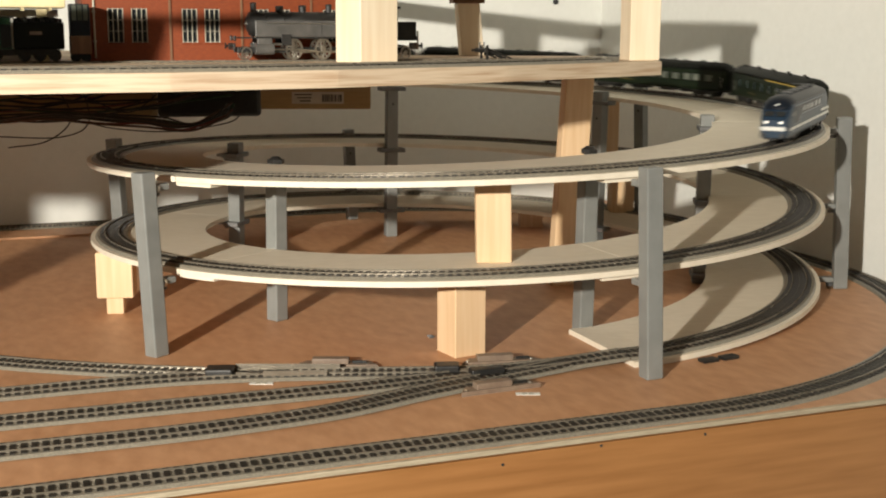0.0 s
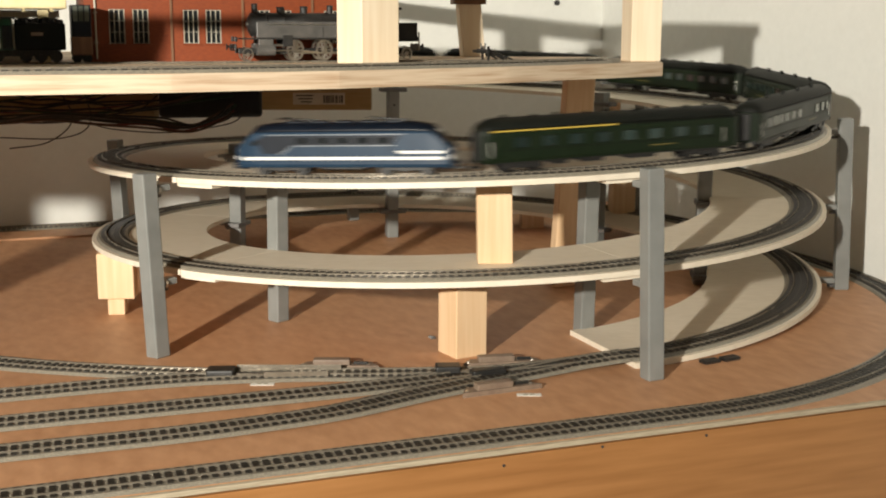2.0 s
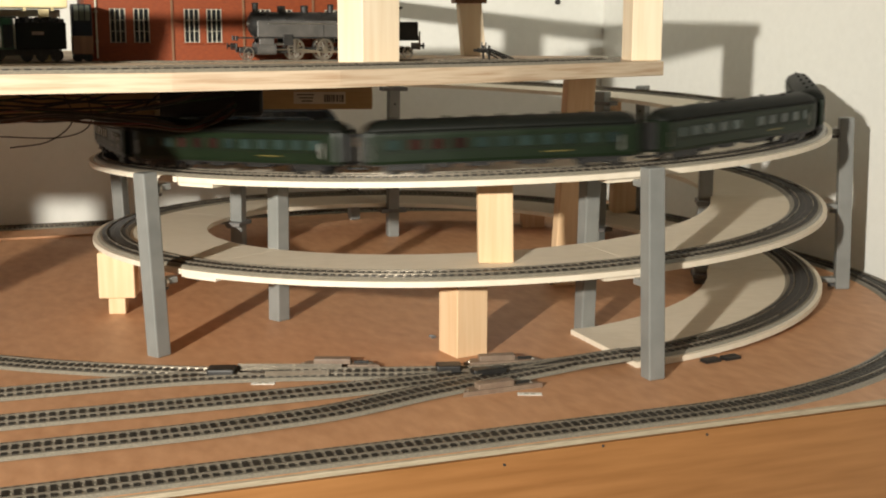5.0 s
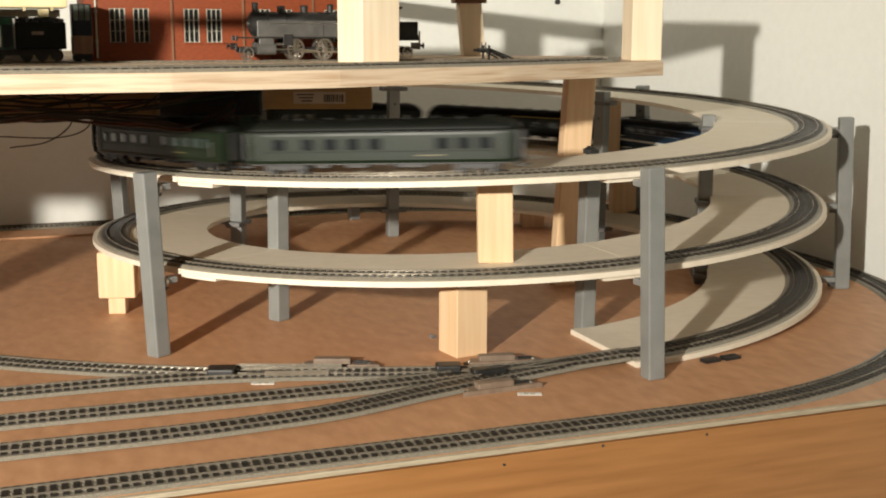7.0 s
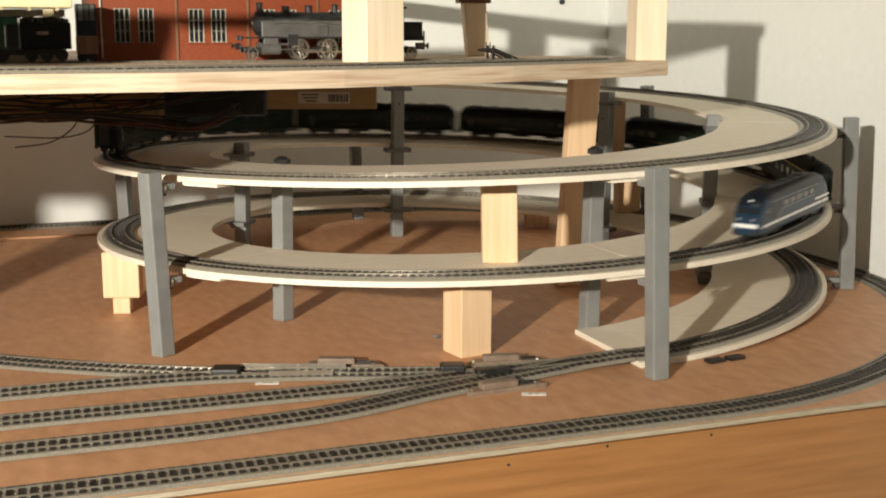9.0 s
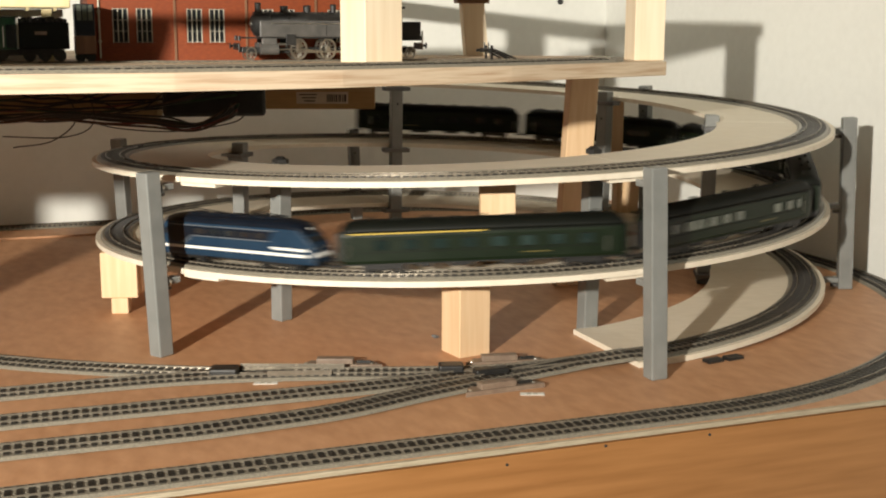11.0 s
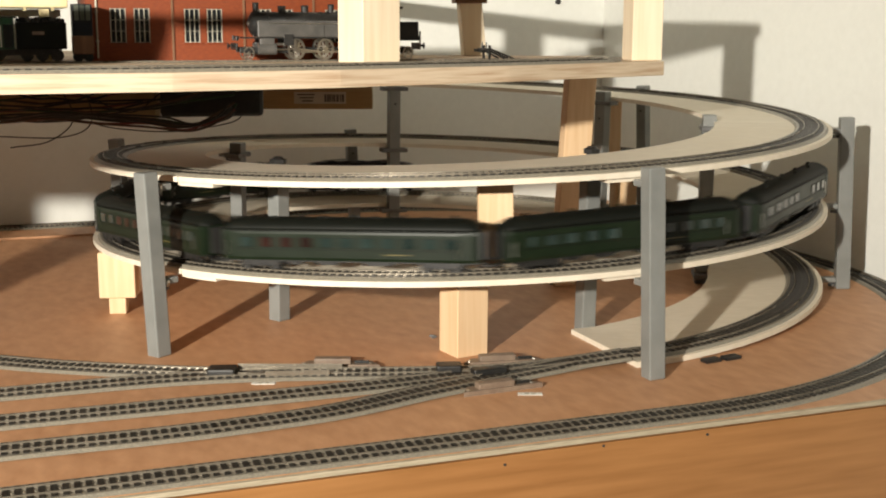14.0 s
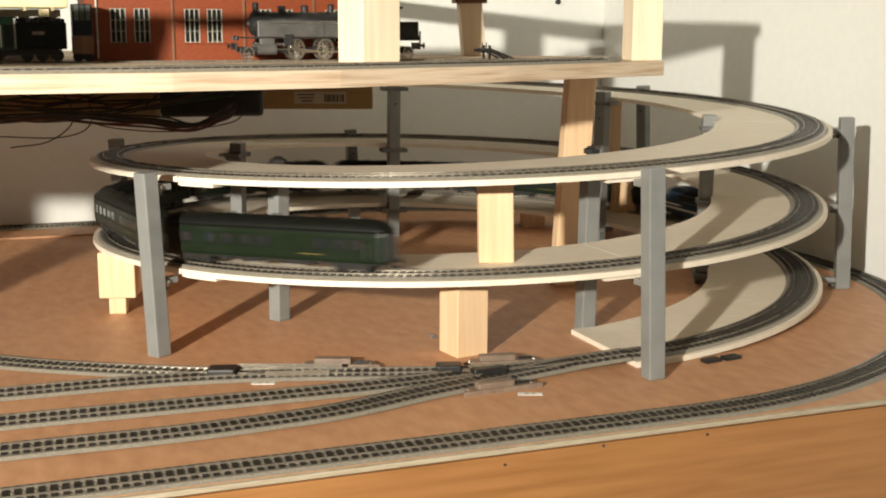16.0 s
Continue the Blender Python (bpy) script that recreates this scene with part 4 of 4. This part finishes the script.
def green_engine():
    m = Matrix.Translation(on(-0.556, -0.212, PZ + 0.0018)) @ Matrix.Rotation(TILT, 4, "Z")
    ob = thing("green_locomotive", m, "green and black steam engine parked beside the station", "locomotive")
    part("frame", boxed((-0.02, 0, 0.0090), (0.150, 0.018, 0.006), 0, 0.0006), M_BLACK, ob)
    part("boiler", rod(bmesh.new(), (-0.095, 0, 0.0265), (0.0, 0, 0.0265), 0.0105, 22), M_LOCOGREEN, ob, "bright green boiler")
    cab = part("cab", boxed((0.006, 0, 0.0265), (0.020, 0.029, 0.030), 0, 0.001), M_LOCOGREEN, ob, "green cab with an open doorway")
    for s in (-1, 1):
        part("doorway", boxed((0.011, s * 0.0147, 0.024), (0.009, 0.0006, 0.022)), M_PANE_DARK, cab)
        part("handrail", rod(bmesh.new(), (0.004, s * 0.0152, 0.014), (0.004, s * 0.0152, 0.034), 0.0004, 6), M_STEEL, cab)
    part("cab_roof", boxed((0.006, 0, 0.0420), (0.026, 0.030, 0.002), 0, 0.0008), M_BLACK, cab)
    tender = part("tender", boxed((0.041, 0, 0.0245), (0.046, 0.028, 0.0255), 0, 0.0012), M_GREEN_ROOF, ob, "near-black tender heaped with coal")
    for s in (-1, 1):
        part("number_plate", boxed((0.038, s * 0.0143, 0.0270), (0.011, 0.0006, 0.0032)), M_RUST, tender)
    rng = random.Random(5)
    coal = bmesh.new()
    for i in range(46):
        box(coal, (0.041 + rng.uniform(-0.021, 0.021), rng.uniform(-0.011, 0.011), 0.0375 + rng.uniform(0, 0.003)), [rng.uniform(0.002, 0.0045) for _ in range(3)], rng.uniform(0, 3))
    tagged(part("coal_load", coal, M_BLACK, tender, "heap of black coal"), kind="stuff")
    for x in (-0.075, -0.05, -0.025, 0.0, 0.027, 0.041, 0.055):
        for s in (-1, 1):
            wheel(ob, x, s * 0.0085, 0.0078 if x < 0.01 else 0.0058, 0.0078 if x < 0.01 else 0.0058, 0.003, M_BLACK)
    for x in (-0.075, -0.045, -0.015):
        part("dome", rod(bmesh.new(), (x, 0, 0.034), (x, 0, 0.0425), 0.0036, 14), M_BLACK, ob)


green_engine()
wag = thing("wagon", Matrix.Translation(on(-0.4755, -0.190, PZ + 0.0004)) @ AT, "brown goods wagon end with a grey glazed top", "wagon")
part("lower_body", boxed((0, 0, 0.0165), (0.0195, 0.027, 0.018), 0, 0.0008), M_BROWN_WOOD, wag)
part("upper_body", boxed((0, 0, 0.041), (0.0190, 0.026, 0.031), 0, 0.0008), M_BLUE_DARK, wag, "dark blue-grey upper body")
for i in range(3):
    part("pane", boxed((-0.0055 + 0.0055 * i, -0.0133, 0.048), (0.0042, 0.0006, 0.015)), M_PANE, wag)
part("chassis", boxed((0, 0, 0.0055), (0.018, 0.018, 0.004)), M_BLACK, wag)
for x in (-0.005, 0.005):
    for s in (-1, 1):
        wheel(wag, x, s * 0.0078, 0.0045, 0.0045)


def buffer_stop():
    ob = thing("buffer_stop", Matrix.Translation(on(-0.046, -0.212, PZ + 0.0006)) @ AT, "black steel buffer stop at the end of the siding", "buffer stop")
    part("beam", boxed((-0.006, 0, 0.0098), (0.004, 0.030, 0.0048), 0, 0.0005), M_BLACK, ob)
    for s in (-1, 1):
        part("upright", boxed((-0.003, s * 0.0083, 0.007), (0.0024, 0.002, 0.0165)), M_BLACK, ob)
        part("brace", rod(bmesh.new(), (-0.002, s * 0.0083, 0.0115), (0.026, s * 0.0083, 0.0008), 0.0010, 6), M_BLACK, ob)
        part("brace", rod(bmesh.new(), (-0.002, s * 0.0083, 0.0090), (0.015, s * 0.0083, 0.0008), 0.0010, 6), M_BLACK, ob)
        part("pad", rod(bmesh.new(), (-0.014, s * 0.0095, 0.0098), (-0.008, s * 0.0095, 0.0098), 0.0014, 8), M_BLACK, ob)
        part("lamp_post", rod(bmesh.new(), (-0.006, s * 0.006, 0.012), (-0.006, s * 0.006, 0.0185), 0.0007, 6), M_BLACK, ob)


buffer_stop()
stub = thing("track_end", Matrix.Translation((0.155, -0.268, PZ + 0.003)) @ Matrix.Rotation(0.75, 4, "Z"), "dark sloping end piece of the platform track", "track end")
part("ramp_block", prism(bmesh.new(), ((-0.012, -0.014), (0.012, -0.012), (0.012, 0.012), (-0.012, 0.014)), -0.003, 0.0025), M_BED, stub)

# ---- under the platform ----
crate = thing("cardboard_box", Matrix.Translation((-0.183, 0.005, 0.2480)) @ Matrix.Rotation(0.06, 4, "Z"), "brown cardboard box with a printed label under the platform", "box")
part("carton", boxed((0, 0, 0), (0.142, 0.05, 0.0540), 0, 0.0012), M_CARD, crate)
lab = part("label", boxed((0.004, -0.0253, -0.0125), (0.066, 0.0006, 0.0150)), M_LABEL, crate, "pale printed label")
rng = random.Random(3)
x = 0.010
while x < 0.034:
    w = rng.choice((0.0008, 0.0014, 0.002))
    part("print_bar", boxed((x, -0.0258, -0.0130), (w, 0.0004, 0.0095)), M_INK, lab)
    x += w + rng.choice((0.0007, 0.0012))
for i in range(3):
    part("print_bar", boxed((-0.014 + 0.001 * i, -0.0258, -0.0085 - 0.004 * i), (0.022 - 0.004 * i, 0.0004, 0.0016)), M_INK, lab)
relay = thing("control_box", Matrix.Translation((-0.258, -0.300, 0.2545)) @ Matrix.Rotation(0.2, 4, "Z"), "black electrical control box hung under the platform", "control box")
part("housing", boxed((0, 0, 0), (0.104, 0.06, 0.0400), 0, 0.004), M_BLACK, relay)
beam = part("platform_beam", boxed((0, 0, 0), (0.36, 0.028, 0.046), 0, 0.001), M_CARD)
beam.matrix_basis = Matrix.Translation((-0.50, -0.29, 0.2518)) @ Matrix.Rotation(0.05, 4, "Z")
tagged(beam, "brown timber bearer fixed under the platform", "beam")


def tube(pts, r, n=6):
    """A round flexible lead along a curve."""
    bm = bmesh.new()
    rings = []
    for i, q in enumerate(pts):
        d = (pts[min(i + 1, len(pts) - 1)] - pts[max(i - 1, 0)]).normalized()
        s = d.cross(Vector((0.1, 0.2, 1))).normalized()
        u = s.cross(d)
        rings.append([bm.verts.new(q + (s * math.cos(a) + u * math.sin(a)) * r) for a in [k * math.tau / n for k in range(n)]])
    for a, b in zip(rings, rings[1:]):
        for j in range(n):
            bm.faces.new((a[j], a[(j + 1) % n], b[(j + 1) % n], b[j]))
    return bm


rng = random.Random(11)
names = ["black", "black", "brown", "red", "black", "green", "black", "black"]
spine = ((-0.56, 0.236), (-0.50, 0.233), (-0.455, 0.2325), (-0.408, 0.2355), (-0.355, 0.233), (-0.308, 0.230), (-0.271, 0.2255), (-0.238, 0.237), (-0.227, 0.2465))
for i in range(24):
    colour = names[i % len(names)]
    y = rng.uniform(-0.37, -0.31)
    if i < 11:      # the tied bundle
        dz = rng.uniform(-0.0045, 0.0035)
        ctrl = [Vector((x + rng.uniform(-0.004, 0.004), y + rng.uniform(-0.006, 0.006), z + dz + rng.uniform(-0.002, 0.002))) for x, z in spine]
    else:           # loose ones between the bundle and the board
        x0, x1 = rng.uniform(-0.56, -0.40), rng.uniform(-0.36, -0.22)
        z0, z1 = rng.uniform(0.232, 0.262), rng.uniform(0.240, 0.270)
        sag = rng.uniform(0.002, 0.014)
        ctrl = [Vector((x0 + (x1 - x0) * f, y + rng.uniform(-0.01, 0.01), min(z0 + (z1 - z0) * f - sag * 4 * f * (1 - f) + rng.uniform(-0.002, 0.002), 0.272))) for f in [k / 6 for k in range(7)]]
    ob = part("wire", tube(smooth_line(ctrl, 6), rng.uniform(0.0009, 0.0013)), M_WIRE[colour], None, "", True)
    tagged(ob, "thin %s wire hanging slack under the platform" % colour, "wire", "loose wiring under the platform")
for pts in (((-0.40, -0.36, 0.270), (-0.385, -0.36, 0.235), (-0.41, -0.36, 0.212), (-0.45, -0.36, 0.205)), ((-0.38, -0.34, 0.270), (-0.372, -0.345, 0.230), (-0.40, -0.35, 0.215), (-0.46, -0.36, 0.216)),
            ((-0.085, -0.1, 0.2745), (-0.07, -0.1, 0.2655), (-0.045, -0.1, 0.266), (-0.03, -0.1, 0.2745)), ((-0.03, -0.12, 0.2745), (-0.015, -0.12, 0.2690), (0.005, -0.12, 0.2745)),
            ((-0.30, -0.33, 0.262), (-0.33, -0.35, 0.240), (-0.37, -0.36, 0.256), (-0.42, -0.36, 0.272)), ((-0.384, -0.32, 0.2285), (-0.355, -0.32, 0.2215), (-0.297, -0.32, 0.2185), (-0.238, -0.32, 0.2273), (-0.221, -0.32, 0.2370))):
    ob = part("wire", tube(smooth_line(pts, 8), 0.0007), M_WIRE["black"], None, "", True)
    tagged(ob, "black wire looped loosely under the platform", "wire", "loose wiring under the platform")

# ---- turnout fittings and small things on the table ----


def on_floor(name, pos, size, rz, mat, label, category, z=0.0):
    ob = part(name, boxed((0, 0, size[2] / 2), size, 0, min(size) * 0.18), mat)
    ob.matrix_basis = Matrix.Translation((*pos, z)) @ Matrix.Rotation(rz, 4, "Z")
    return tagged(ob, label, category)


def turnout_motor(pos, rz, dark):
    ob = thing("turnout_motor", Matrix.Translation((*pos, 0.0)) @ Matrix.Rotation(rz, 4, "Z"),
               "black turnout mechanism beside the rails" if dark else "brown-grey turnout mechanism beside the rails", "turnout motor", "turnout mechanisms")
    mat = M_BLACK if dark else M_RUST
    part("base", prism(bmesh.new(), ((-0.040, -0.006), (0.040, -0.006), (0.030, 0.009), (-0.030, 0.009)), 0, 0.0045), M_RUST, ob)
    part("cover", boxed((-0.006, 0.001, 0.0068), (0.036, 0.011, 0.0062), 0, 0.0012), mat, ob)
    part("lever", boxed((0.022, 0.0, 0.0058), (0.014, 0.003, 0.0026), 0, 0.0004), M_BLACK, ob)
    for xx in (-0.034, 0.030):
        part("screw", rod(bmesh.new(), (xx, -0.002, 0.0040), (xx, -0.002, 0.0054), 0.0016, 8), M_STEEL, ob)


for pos, rz, dark in (((-0.115, -0.433), 0.02, False), ((0.045, -0.416), 0.18, False), ((0.040, -0.503), 0.42, False)):
    turnout_motor(pos, rz, dark)
for pos, rz, s in (((-0.222, -0.468), 0.05, (0.026, 0.020, 0.0100)), ((-0.008, -0.452), 0.08, (0.024, 0.018, 0.0104)), ((0.030, -0.462), 0.35, (0.034, 0.012, 0.0098))):
    on_floor("turnout_bridge", pos, s, rz, M_BLACK, "black moulded cover across the turnout rails", "track cover")
on_floor("check_rail", (-0.16, -0.452), (0.10, 0.0016, 0.0090), 0.02, M_RAIL, "bright check rail along the turnout", "rail")
on_floor("check_rail", (-0.15, -0.474), (0.06, 0.0016, 0.0090), 0.10, M_RAIL, "bright check rail beside the turnout", "rail")
for pos, rz in (((0.066, -0.513), 0.02), ((-0.180, -0.4865), 0.05)):
    tg = on_floor("paper_label", pos, (0.022, 0.008, 0.0004), rz, M_PAPER, "small white paper label stuck to the table", "label")
    for i in range(2):
        b = part("print_bar", boxed((-0.003 + 0.006 * i, 0, 0.0005), (0.004, 0.004, 0.0002)), M_LABEL, tg)
for pos in ((0.274, -0.392), (0.252, -0.403)):
    on_floor("wedge", pos, (0.019, 0.011, 0.0035), 0.5, M_BLACK, "black packing wedge under the lowest deck", "wedge")
rng = random.Random(8)
for pos in ((-0.025, -0.32), (-0.027, -0.315), (0.29, -0.30), (-0.33, -0.50), (-0.42, -0.66)):
    on_floor("screw", pos, (0.006, 0.0022, 0.0022), rng.uniform(0, 3), M_GREY_DARK, "small dark screw lying on the table", "screw")


motions()
